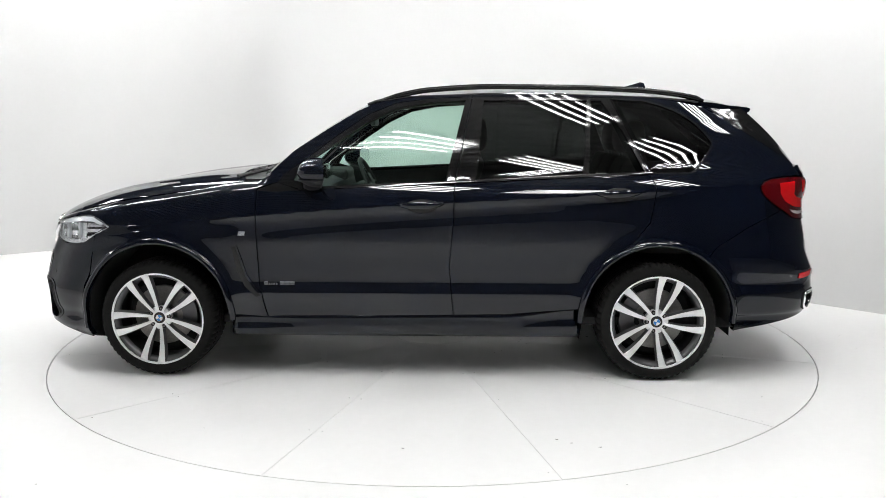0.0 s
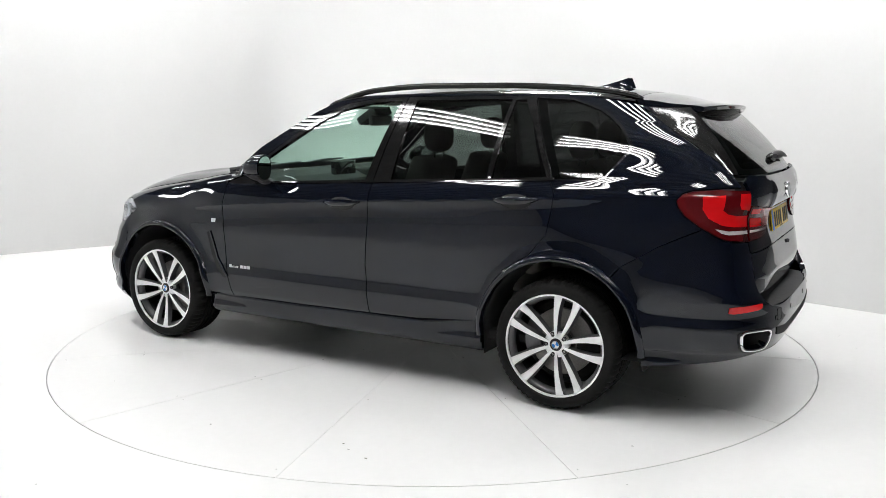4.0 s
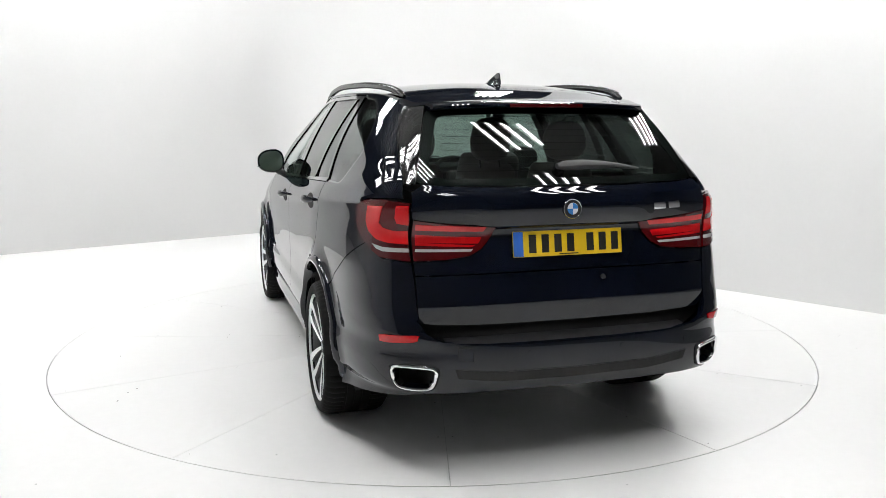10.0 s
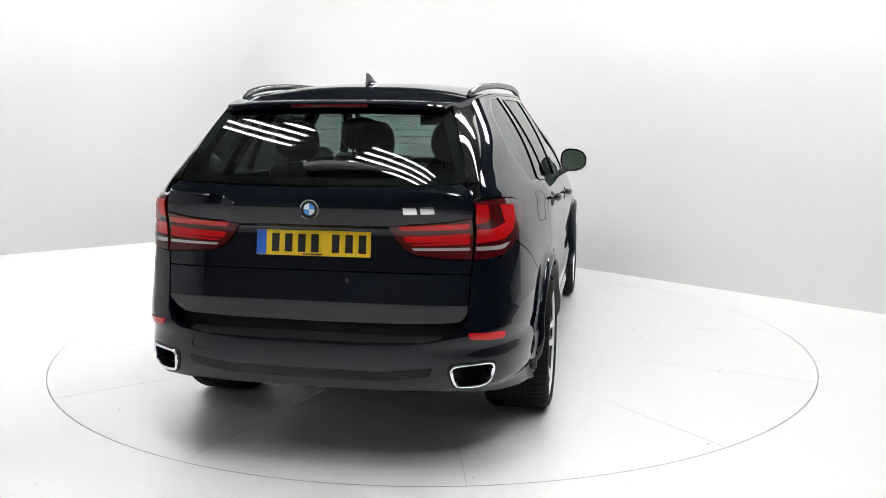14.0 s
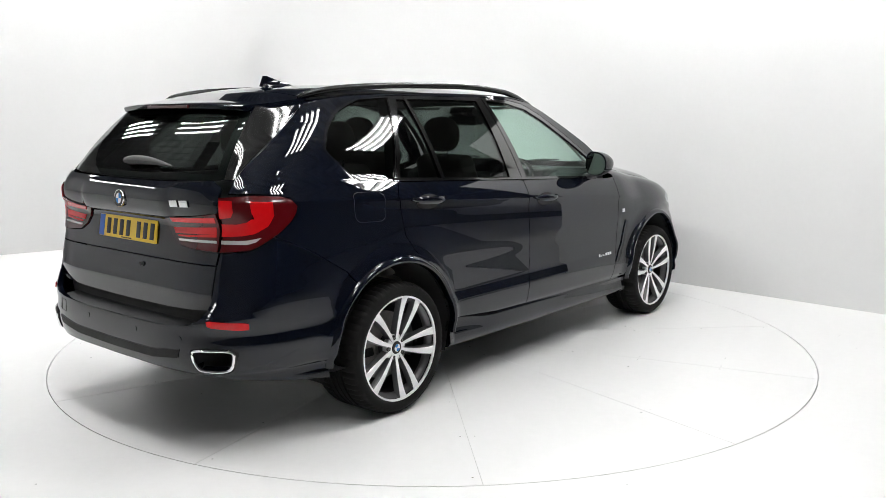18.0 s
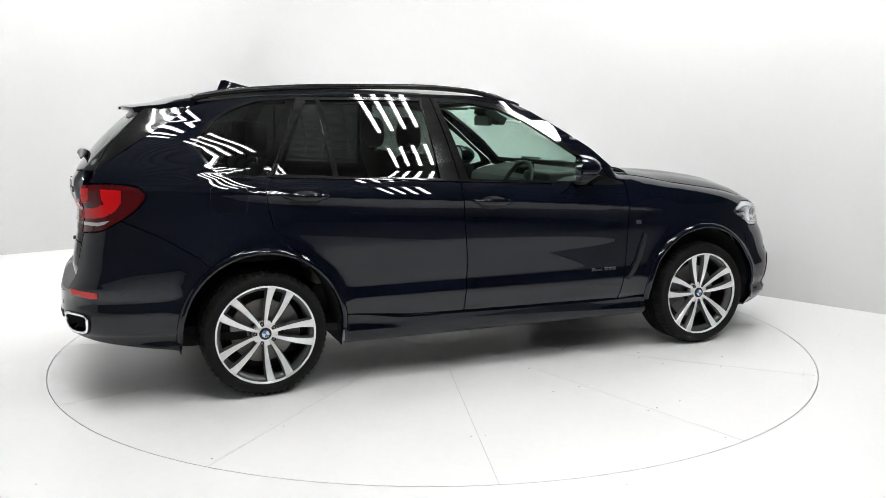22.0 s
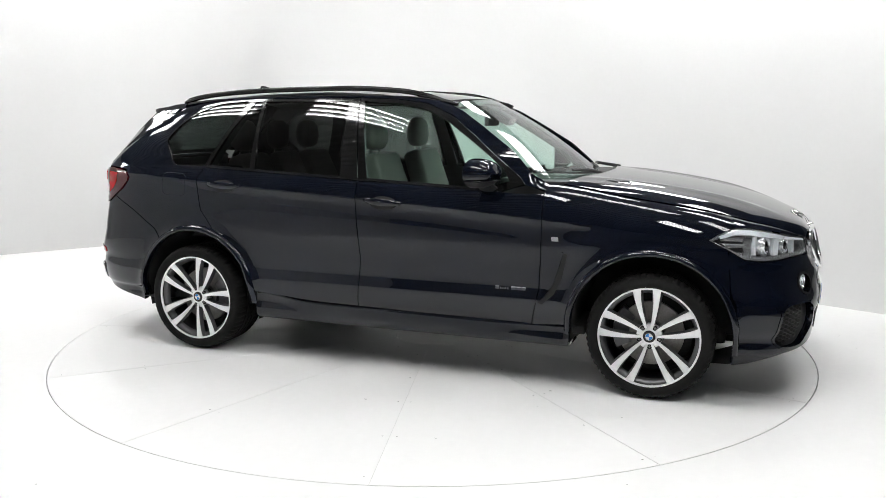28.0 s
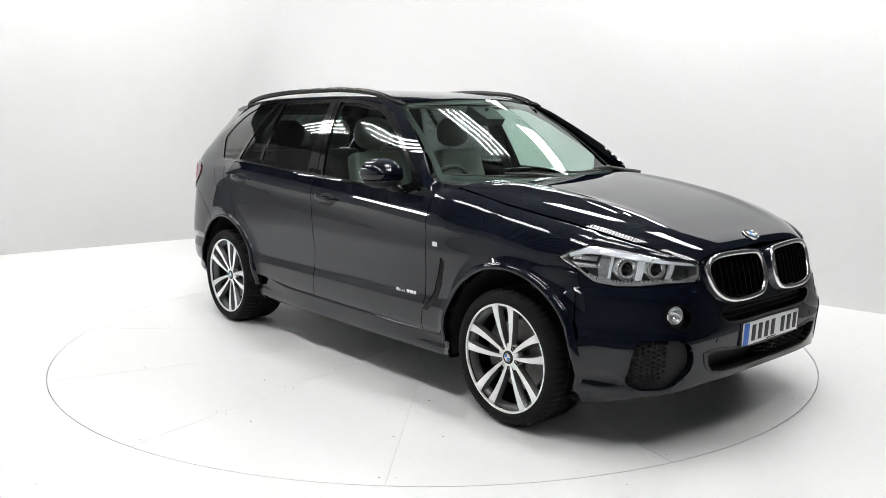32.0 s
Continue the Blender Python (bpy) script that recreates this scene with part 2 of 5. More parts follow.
def arch_flare(x, z):
    return sum(0.022 * math.exp(-((math.hypot(x - ax, z - 0.36) - 0.43) / 0.05) ** 2) for ax in (1.4665, -1.4665)) if z < 1.0 else 0.0


def flank_width(x, z):
    zs, back = SHOULDER(x), ramp(-x, 0.6, 2.0)
    zb, zt = belt(x), GLASS_TOP_Z(soft_end(x, 0.25))
    yt = GLASS_TOP_Y(soft_end(x, 0.3))
    yb = 0.901 - 0.014 * back
    ysh, tall = 0.961 - 0.008 * back, zb - zs
    if z > zs:
        if z > zb:
            # the glasshouse leans in along one even arc
            h, high, lean = z - zb, zt - zb, yb - yt
            first = 0.6 * lean / high
            y = yb - first * h - (lean - first * high) * (h / high) ** 2
        else:
            # between crease and belt the shoulder rolls in ever more steeply
            u = (z - zs) / tall
            first = 0.32 * tall
            y = ysh - first * u - (ysh - yb - first) * u * u
        k = ramp(-x, 1.35, 1.95)
        if k > 0:
            # behind the side windows shoulder and pillar flow together
            h, high, lean = z - zs, zt - zs, ysh - yt
            y += k * (ysh - 0.38 * h - (lean - 0.38 * high) * (h / high) ** 2 - y)
        return y + arch_flare(x, z)
    knots = low_flank(x, z) + [(zs - 0.14, 0.9565 + 0.004 * back), (zs - 0.085, 0.9548), (zs - 0.05, 0.9553 - 0.005 * back), (zs - 0.022, 0.9580 - 0.007 * back), (zs, ysh), (zs + 0.012, ysh + 0.0004)]
    return hermite([a for a, b in knots], [b for a, b in knots])(z) + arch_flare(x, z)


def wing_width(x, z):
    zs, sz, k = SHOULDER(x), SEAM_Z(x), ramp(x, 0.92, 1.3)
    ysh, h = 0.961 - 0.028 * k, max(0.06, sz - zs)
    if z > zs:
        u = (z - zs) / h
        if u > 1:
            return max(0.55, 0.80 - 2.5 * (z - zs - h))
        fall = 0.30 * h * u + 0.036 * u * u
        return ysh - fall - (ysh - 0.80 - 0.30 * h - 0.036) * u ** 10 + arch_flare(x, z)
    knots = low_flank(x, z)[:-1] + [(min(0.82, zs - 0.06), 0.957 - 0.008 * k), (zs - 0.025, ysh - 0.006 + 0.011 * k), (zs, ysh), (zs + 0.025, ysh - 0.009)]
    return hermite([p for p, q in knots], [q for p, q in knots])(z) + arch_flare(x, z)


def end_cut(x, z):
    """How far the plan rounds in at the tail and the nose: 1 along the middle."""
    if x < REAR_FROM:
        u, p = (REAR_FROM - x) / (REAR_FROM - TAIL(z)), fullness("rear", z)
    elif x > NOSE_FROM:
        u, p = (x - NOSE_FROM) / (NOSE(z) - NOSE_FROM), fullness("nose", z)
    else:
        return 1.0
    return max(0.0, 1 - u ** p) ** (1 / p)


def skin_y(x, z):
    return width(x, z) * end_cut(x, z)


def side_map(sign, out=0.0):
    return lambda x, z: Vector((x, sign * (skin_y(x, z) + out), z))


def arc_table(start, end, power, half):
    """Angle of the rounded plan by the length run from the middle line outwards."""
    ang = [math.pi / 2 * i / 400 for i in range(401)]
    pts = [(start + (end - start) * math.sin(a) ** (2 / power), half * math.cos(a) ** (2 / power)) for a in reversed(ang)]
    run = [0.0]
    for p, q in zip(pts, pts[1:]):
        run.append(run[-1] + math.dist(p, q))
    return np.array(run), np.array(ang[::-1])


REAR_RUN = arc_table(REAR_FROM, -2.45, REAR_POWER, 0.93)
NOSE_RUN = arc_table(NOSE_FROM, 2.31, NOSE_POWER, 0.94)


def wrap_map(which, out=0.0):
    """(run, z) round the tail or the nose: run in metres from the middle line, to the car's left."""
    start, ends, table = (REAR_FROM, TAIL, REAR_RUN) if which == "rear" else (NOSE_FROM, NOSE, NOSE_RUN)

    def f(s, z):
        a = float(np.interp(abs(s), *table))
        power = fullness(which, z)
        x = start + (ends(z) - start) * math.sin(a) ** (2 / power)
        y = width(x, z) * max(0.0, math.cos(a)) ** (2 / power)
        p = Vector((x, math.copysign(y, s), z))
        if out:
            b = a - 0.02 if a > 0.02 else a
            q = Vector((start + (ends(z) - start) * math.sin(b) ** (2 / power), width(x, z) * math.cos(b) ** (2 / power), 0))
            d = Vector((q.x - x, q.y - y, 0))
            n = Vector((d.y, -d.x, 0)).normalized()
            if n.dot(Vector((x - start * 0.6, y, 0))) < 0:
                n = -n
            p += Vector((n.x, math.copysign(n.y, s), 0)) * out
        return p

    return f


def run_of(which, z, x=None, y=None):
    """The run at which the rounded plan has this x (on the flank) or this y (on the end)."""
    f, table = wrap_map(which), REAR_RUN if which == "rear" else NOSE_RUN
    lo, hi = 0.0, float(table[0][-1])
    for _ in range(40):
        mid = (lo + hi) / 2
        p = f(mid, z)
        far = (abs(p.x) < abs(x)) if x is not None else (p.y > y)
        lo, hi = (lo, mid) if far else (mid, hi)
    return (lo + hi) / 2


def hood_map(x, y):
    zc, ze, w = HOOD_MID(x), SEAM_Z(x), SEAM_Y(x)
    u = min(1.25, abs(y) / w)
    ridge = 0.013 * math.exp(-((abs(y) - (0.60 - 0.13 * (x - 1.0))) / 0.055) ** 2) * (1 - ramp(x, 1.75, 2.22)) * ramp(x, 0.95, 1.25)
    zc += ridge
    return Vector((x, y, zc - (zc - ze) * (0.22 * u ** 2 + 0.78 * u ** 8)))


def roof_map(x, y):
    zc, ze, w = ROOF_MID(x), ROOF_EDGE(x), ROOF_Y(x)
    return Vector((x, y, zc - (zc - ze) * min(1.3, abs(y) / w) ** 2.6))


def inside(poly, a, b):
    hit = False
    for (p, q), (r, t) in zip(poly, poly[1:] + poly[:1]):
        if (q > b) != (t > b) and a < (r - p) * (b - q) / (t - q) + p:
            hit = not hit
    return hit


def round_off(poly, cut=0.3, times=2):
    """Rounds the corners of an outline by cutting them."""
    for _ in range(times):
        out = []
        for (a, b), (c, d) in zip(poly, poly[1:] + poly[:1]):
            out += [(a + (c - a) * cut, b + (d - b) * cut), (c + (a - c) * cut, d + (b - d) * cut)]
        poly = out
    return poly


def resample(poly, n, closed=True):
    """The same line in n even steps."""
    pts = list(poly) + ([poly[0]] if closed else [])
    run = [0.0]
    for p, q in zip(pts, pts[1:]):
        run.append(run[-1] + math.dist(p, q))
    at = np.linspace(0, run[-1], n + (1 if closed else 0))[:n]
    return [tuple(float(np.interp(a, run, [p[k] for p in pts])) for k in range(len(pts[0]))) for a in at]


def patch(outline, place, step=0.05, flange=0.012, inward=None, holes=()):
    """A panel cut by its outline from a curved skin, with the skin's own normals and a turned-in edge."""
    bm = bmesh.new()
    f = bm.faces.new([bm.verts.new((a, b, 0)) for a, b in outline])
    f.normal_update()
    if f.normal.z < 0:
        f.normal_flip()
    sa, sb = step if isinstance(step, tuple) else (step, step)
    for k, s in ((0, sa), (1, sb)):
        lo, hi = min(p[k] for p in outline), max(p[k] for p in outline)
        n = max(1, int(math.ceil((hi - lo) / s)))
        for i in range(1, n):
            co, no = [0, 0, 0], [0, 0, 0]
            co[k], no[k] = lo + (hi - lo) * i / n + 1e-5, 1
            bmesh.ops.bisect_plane(bm, geom=bm.verts[:] + bm.edges[:] + bm.faces[:], plane_co=co, plane_no=no, dist=1e-6)
    if holes:
        gone = [g for g in bm.faces if any(inside(h, *g.calc_center_median().xy) for h in holes)]
        bmesh.ops.delete(bm, geom=gone, context="FACES")
    bm.verts.index_update()
    flat = [(v.co.x, v.co.y) for v in bm.verts]
    verts = [place(a, b) for a, b in flat]
    e = 0.004
    normals = []
    for a, b in flat:
        n = (place(a + e, b) - place(a - e, b)).cross(place(a, b + e) - place(a, b - e))
        normals.append(n.normalized() if n.length > 1e-12 else Vector((0, 0, 1)))
    faces = [[v.index for v in g.verts] for g in bm.faces]
    mid = sum(verts, Vector()) / len(verts)
    nm = sum(normals, Vector())
    want = mid - Vector((mid.x * 0.8, 0, 0.75))
    if inward is not None:
        want = -Vector(inward)
    turn = nm.dot(want) < 0
    if turn:
        normals = [-n for n in normals]
        faces = [g[::-1] for g in faces]
    if flange:
        for ed in bm.edges:
            if len(ed.link_faces) == 1:
                i, j = ed.verts[0].index, ed.verts[1].index
                k = len(verts)
                ni, nj = normals[i], normals[j]
                side = (verts[j] - verts[i]).cross(ni)
                side = side.normalized() if side.length > 1e-9 else ni
                verts += [verts[i], verts[j], verts[j] - nj * flange, verts[i] - ni * flange]
                normals += [side] * 4
                faces.append([k, k + 1, k + 2, k + 3])
    bm.free()
    return verts, faces, normals


def ring(name, outer, inner, place, mat, parent, label="", deep=0.012, cols=3):
    """A frame between two outlines of as many points, laid on a skin, with thickness."""
    n = len(outer)
    verts, faces = [], []
    rows = []
    for k in range(cols + 1):
        t = k / cols
        rows.append([(a + (c - a) * t, b + (d - b) * t) for (a, b), (c, d) in zip(outer, inner)])
    e = 0.004
    for r in rows:
        verts += [place(a, b) for a, b in r]
    normals = []
    for r in rows:
        for a, b in r:
            normals.append((place(a + e, b) - place(a - e, b)).cross(place(a, b + e) - place(a, b - e)).normalized())
    mid = sum(verts, Vector()) / len(verts)
    if sum(normals, Vector()).dot(mid - Vector((mid.x * 0.8, 0, 0.75))) < 0:
        normals = [-v for v in normals]
    for k in range(cols):
        for i in range(n):
            j = (i + 1) % n
            faces.append([k * n + i, k * n + j, (k + 1) * n + j, (k + 1) * n + i])
    for k in (0, cols):
        for i in range(n):
            j = (i + 1) % n
            b = len(verts)
            p, q = k * n + i, k * n + j
            side = (verts[q] - verts[p]).cross(normals[p])
            side = side.normalized() if side.length > 1e-9 else normals[p]
            verts += [verts[p], verts[q], verts[q] - normals[q] * deep, verts[p] - normals[p] * deep]
            normals += [side] * 4
            faces.append([b, b + 1, b + 2, b + 3])
    return part(name, mesh(name, verts, faces, mat, True, normals), None, parent, label)


def panel(name, outline, place, mat, parent, step=0.05, flange=0.012, label="", inward=None, holes=()):
    v, f, n = patch(outline, place, step, flange, inward, holes)
    return part(name, mesh(name, v, f, mat, True, n), None, parent, label)



# ---- the studio ----
CORNER = Vector((-1.62, 5.78))
RIGHT_DIR, LEFT_DIR = Vector((0.7015, -0.7127)), Vector((-0.8167, -0.5771))
WALL_H, CEILING_Z = 3.25, 5.6


def annulus(r0, r1, z, thick, a0=0.0, a1=360.0, n=64, square=None):
    """A flat ring sector with thickness; its outer line may be a square of that half size."""
    vv, ff = [], []
    whole = a1 - a0 >= 359.9
    m = n if whole else n + 1
    for i in range(m):
        a = radians(a0 + (a1 - a0) * i / n)
        c, s = math.cos(a), math.sin(a)
        R = r1 if square is None else square / max(abs(c), abs(s))
        vv += [(r0 * c, r0 * s, z), (R * c, R * s, z), (R * c, R * s, z - thick), (r0 * c, r0 * s, z - thick)]
    for i in range(n if whole else n):
        j = (i + 1) % m
        for k in range(4):
            ff.append([4 * i + k, 4 * j + k, 4 * j + (k + 1) % 4, 4 * i + (k + 1) % 4][::-1])
    if not whole:
        ff.append([0, 1, 2, 3][::-1])
        ff.append([4 * (m - 1) + k for k in range(4)])
    return vv, ff


tagged(part("floor", mesh("floor", *annulus(TABLE_R + 0.003, 0, 0.0, 0.15, n=128, square=24), WHITE_FLOOR, False)), "white painted studio floor with faint scuffs", "floor", kind="structure")
tagged(part("turntable_pit", box_bm(5.6, 5.6, 0.06, (0, 0, -0.19)), DARK), "dark pit under the turntable", "floor", kind="structure")

tagged(part("floor_east", box_bm(7.4, 11.6, 0.004, (7.3, -5.6, 0.002)), CONCRETE), "bare dark concrete floor beside the studio", "floor", kind="structure")

# turntable: twelve painted sector plates round a middle plate
TABLE = tagged(new("turntable"), "round white turntable set flush in the floor, with radial seams", "turntable")
part("table_bed", lathe_bm([(0, -0.0025), (TABLE_R - 0.003, -0.0025), (TABLE_R - 0.003, -0.14), (0, -0.14)], "z", 128), SEAM, TABLE)
part("middle_plate", mesh("middle_plate", *annulus(0.0, 0.268, 0.0, 0.002, n=48), WHITE_FLOOR, False), None, TABLE)
SECTOR = mesh("sector_plate", *annulus(0.272, TABLE_R - 0.003, 0.0, 0.002, 0.045, 29.955, 24), WHITE_FLOOR, False)
for k in range(12):
    part("sector_plate", SECTOR, None, TABLE, "", pose(0, 0, 0, 0, 0, 15 + 30 * k))
rnd = random.Random(4)
vv, ff = [], []
for k in range(12):
    for r in (0.62, 0.95, 1.45, 1.95, 2.42):
        for d in (-0.035, 0.035):
            if rnd.random() < 0.45:
                continue
            a = radians(15 + 30 * k)
            cx, cy = r * math.cos(a) - d * math.sin(a), r * math.sin(a) + d * math.cos(a)
            b = len(vv)
            q = rnd.uniform(0.003, 0.005)
            vv += [(cx + q * math.cos(t), cy + q * math.sin(t), 0.0008) for t in np.linspace(0, 2 * math.pi, 8, endpoint=False)]
            ff.append(list(range(b, b + 8)))
for _ in range(26):
    a, r = rnd.uniform(0, 2 * math.pi), rnd.uniform(0.4, 2.4)
    cx, cy, t0, L = r * math.cos(a), r * math.sin(a), rnd.uniform(0, 3), rnd.uniform(0.004, 0.014)
    b = len(vv)
    vv += [(cx + L * math.cos(t0 + t) * (1 if i % 2 else .35), cy + L * math.sin(t0 + t) * .4, 0.0008) for i, t in enumerate(np.linspace(0, 2 * math.pi, 7, endpoint=False))]
    ff.append(list(range(b, b + 7)))
tagged(part("scuffs", mesh("scuffs", vv, ff, MARK, False), None, TABLE), kind="stuff")
vv, ff = [], []
for _ in range(60):
    a, r = rnd.uniform(math.pi, 2 * math.pi), rnd.uniform(2.55, 4.4)
    cx, cy, t0, L = r * math.cos(a), r * math.sin(a), rnd.uniform(0, 3), rnd.uniform(0.003, 0.012)
    b = len(vv)
    vv += [(cx + L * math.cos(t0 + t) * (1 if i % 2 else .35), cy + L * math.sin(t0 + t) * .4, 0.0008) for i, t in enumerate(np.linspace(0, 2 * math.pi, 7, endpoint=False))]
    ff.append(list(range(b, b + 7)))
tagged(part("floor_scuffs", mesh("floor_scuffs", vv, ff, MARK, False)), "small dark scuffs on the white floor", "floor", kind="stuff")


def cove():
    """Two tall white walls joined by a rounded corner, one sheet with thickness."""
    r = 0.9
    bis = (RIGHT_DIR + LEFT_DIR).normalized()
    half = math.acos(RIGHT_DIR.dot(LEFT_DIR)) / 2
    tang = r / math.tan(half)
    pr, pl = CORNER + RIGHT_DIR * tang, CORNER + LEFT_DIR * tang
    c = CORNER + bis * (r / math.sin(half))
    a0, a1 = math.atan2(*(pr - c).yx), math.atan2(*(pl - c).yx)
    while a1 < a0:
        a1 += 2 * math.pi
    line = [CORNER + RIGHT_DIR * d for d in (7.42, 6.0, 3.0)] + [c + Vector((math.cos(a0 + (a1 - a0) * i / 16), math.sin(a0 + (a1 - a0) * i / 16))) * r for i in range(17)] + [CORNER + LEFT_DIR * d for d in (3.0, 4.0, 4.65)]
    vv, ff = [], []
    for i, p in enumerate(line):
        d = (line[min(i + 1, len(line) - 1)] - line[max(i - 1, 0)]).normalized()
        n = Vector((d.y, -d.x)) * 0.12
        q = p + (n if n.dot(CORNER - c) > 0 else -n)
        vv += [(p.x, p.y, 0), (p.x, p.y, WALL_H), (q.x, q.y, WALL_H), (q.x, q.y, 0)]
    for i in range(len(line) - 1):
        for k in range(4):
            ff.append([4 * i + k, 4 * i + (k + 1) % 4, 4 * i + 4 + (k + 1) % 4, 4 * i + 4 + k])
    me = mesh("wall_cove", vv, ff, WHITE_WALL)
    me.set_sharp_from_angle(angle=radians(40))
    tagged(part("wall_cove", me), "plain white studio walls meeting in a rounded corner", "wall", kind="structure")


cove()
for name, sx, sy, at in (("wall_south", 24, 0.2, (0, -11.5, 2.9)), ("wall_west", 0.2, 24, (-11, 0, 2.9)), ("wall_east", 0.2, 24, (11, 0, 2.9)), ("wall_north", 24, 0.2, (0, 11.5, 2.9))):
    tagged(part(name, box_bm(sx, sy, 5.8, at), HALL_LIGHT if name == "wall_west" else HALL), "plain grey cladding of the hall", "wall", kind="structure")
# ribbed roof sheet of the hall
vv, ff = [], []
for i in range(221):
    y = -11.6 + 23.2 * i / 220
    z = CEILING_Z + (0.035 if (i // 2) % 2 else 0.0)
    vv += [(-11.2, y, z), (11.2, y, z)]
for i in range(220):
    ff.append([2 * i, 2 * i + 1, 2 * i + 3, 2 * i + 2])
tagged(part("ceiling", mesh("ceiling", vv, ff, ROOF_SHEET, False)), "grey ribbed metal roof sheet of the hall", "ceiling", kind="structure")


# ---- strip lights: four bare tubes in an open tray, hung on two wires ----
def strip_light():
    ob = tagged(new("strip_light"), "hanging light with four bare fluorescent tubes side by side", "light", "strip lights")
    for k in range(4):
        y = -0.24 + 0.16 * k
        batten = part("batten", box_bm(1.60, 0.05, 0.05, (0, y, 0.065), 0.006), TRAY, ob)
        part("tube", tube_bm([(-0.75, y, 0), (0.75, y, 0)], TUBE_R, 8), TUBE, batten)
        for e in (-1, 1):
            part("cap", box_bm(0.03, 0.045, 0.07, (e * 0.77, y, 0.01), 0.004), TRAY, batten)
    for e in (-0.6, 0.6):
        part("cross_bar", box_bm(0.04, 0.60, 0.03, (e, 0, 0.10), 0.004), MATTE, ob)
    for e in (-0.6, 0.6):
        part("wire", tube_bm([(e, 0, 0.11), (e, 0, CEILING_Z - LIGHT_Z + 0.03)], 0.003, 5), MATTE, ob)
    return ob


LIGHT_Z = 4.3
TUBE_R = 0.023
# slanting rows over the turntable and behind the wall at one pitch; the off-pitch -4.5 is added to brighten the left
# wall
ROW_DIR = Vector((0.669, -0.743))
ROW_OUT = Vector((0.743, 0.669))
ROWS = ((-2.5, (-5.25, -2.9, -0.55, 1.8, 4.2)), (-0.25, (-4.5, -2.85, 1.85, 4.2)), (1.9, (-0.1, 2.3)), (3.95, (-2.45, -0.1)))
LIGHTS = [(*(ROW_DIR * along + ROW_OUT * off), -48) for off, row in ROWS for along in row]
# two unseen fill lights, added to brighten the left wall and the south-west corner
LIGHTS += [(-8.6, 1.0, 80), (-8.2, -8.4, 45)]
FIRST = strip_light()
FIRST.matrix_basis = pose(LIGHTS[0][0], LIGHTS[0][1], LIGHT_Z, 0, 0, LIGHTS[0][2])
for x, y, a in LIGHTS[1:]:
    copy_thing(FIRST, pose(x, y, LIGHT_Z, 0, 0, a))


# ---- the car ----
CAR = tagged(new("car"), "glossy navy-black five-door sport utility car with machined alloy wheels", "car")
PAIRS = (1, -1)
FRONT_AXLE, REAR_AXLE, AXLE_Z = 1.4665, -1.4665, 0.346
ARCH_OUT, ARCH_IN = 0.463, 0.432


def arc(cx, cz, r, a0, a1, n=14):
    return [(cx + r * math.cos(radians(a0 + (a1 - a0) * i / (n - 1))), cz + r * math.sin(radians(a0 + (a1 - a0) * i / (n - 1)))) for i in range(n)]


def tail_line(points):
    """Points of the tail as ('y', y, z) or ('x', x, z) into runs."""
    return [(run_of("rear", z, **{k: v}), z) for k, v, z in points]


def nose_line(points):
    return [(run_of("nose", z, **{k: v}), z) for k, v, z in points]


def both(half):
    """A half outline from the middle line round to the middle line, mirrored to a whole one."""
    return half + [(-a, b) for a, b in reversed(half) if a > 1e-4]


def mirrored(line, sg):
    return [(a * sg, b) for a, b in line]


def band(points, w):
    """A thin closed outline along a line."""
    up, dn = [], []
    for i, p in enumerate(points):
        q, r = points[max(0, i - 1)], points[min(len(points) - 1, i + 1)]
        d = Vector((r[0] - q[0], r[1] - q[1])).normalized()
        up.append((p[0] - d.y * w / 2, p[1] + d.x * w / 2))
        dn.append((p[0] + d.y * w / 2, p[1] - d.x * w / 2))
    return up + dn[::-1]


WINDOW_FRONT = ([(-.285, 1.148), (.60, 1.108), (.745, 1.15), (.717, 1.187), (.526, 1.325), (.398, 1.423), (.235, 1.536), (.069, 1.606), (-.132, 1.633), (-.385, 1.643)],
                [(-.232, 1.163), (.50, 1.122), (.655, 1.165), (.61, 1.235), (.506, 1.312), (.396, 1.388), (.233, 1.496), (.068, 1.573), (-.133, 1.611), (-.348, 1.623)])
WINDOW_REAR = ([(-1.05, 1.187), (-.293, 1.151), (-.391, 1.643), (-.94, 1.642), (-1.085, 1.64)], [(-1.024, 1.199), (-.412, 1.17), (-.455, 1.622), (-.94, 1.625), (-1.066, 1.622)])
WINDOW_VENT = ([(-1.40, 1.205), (-1.056, 1.187), (-1.09, 1.64), (-1.20, 1.638), (-1.285, 1.452)], [(-1.372, 1.219), (-1.045, 1.201), (-1.085, 1.62), (-1.148, 1.621), (-1.258, 1.452)])
WINDOW_QUARTER = ([(-1.405, 1.203), (-1.645, 1.205), (-1.682, 1.222), (-1.778, 1.345), (-1.792, 1.372), (-1.776, 1.402), (-1.71, 1.486), (-1.59, 1.568), (-1.433, 1.622), (-1.205, 1.638), (-1.29, 1.45)],
                  [(-1.415, 1.22), (-1.635, 1.222), (-1.66, 1.234), (-1.752, 1.348), (-1.763, 1.372), (-1.748, 1.395), (-1.685, 1.47), (-1.57, 1.548), (-1.40, 1.608), (-1.22, 1.621), (-1.31, 1.42)])
DOOR_FRONT_LINE = [(.862, 1.10), (.865, .90), (.854, .567), (.811, .363)]
DOOR_MID_LINE = [(-.281, .381), (-.257, .674), (-.28, .906), (-.289, 1.14)]
DOOR_REAR_LINE = [(-1.155, .717), (-1.312, .812), (-1.405, .927), (-1.426, 1.04), (-1.439, 1.133), (-1.40, 1.197)]


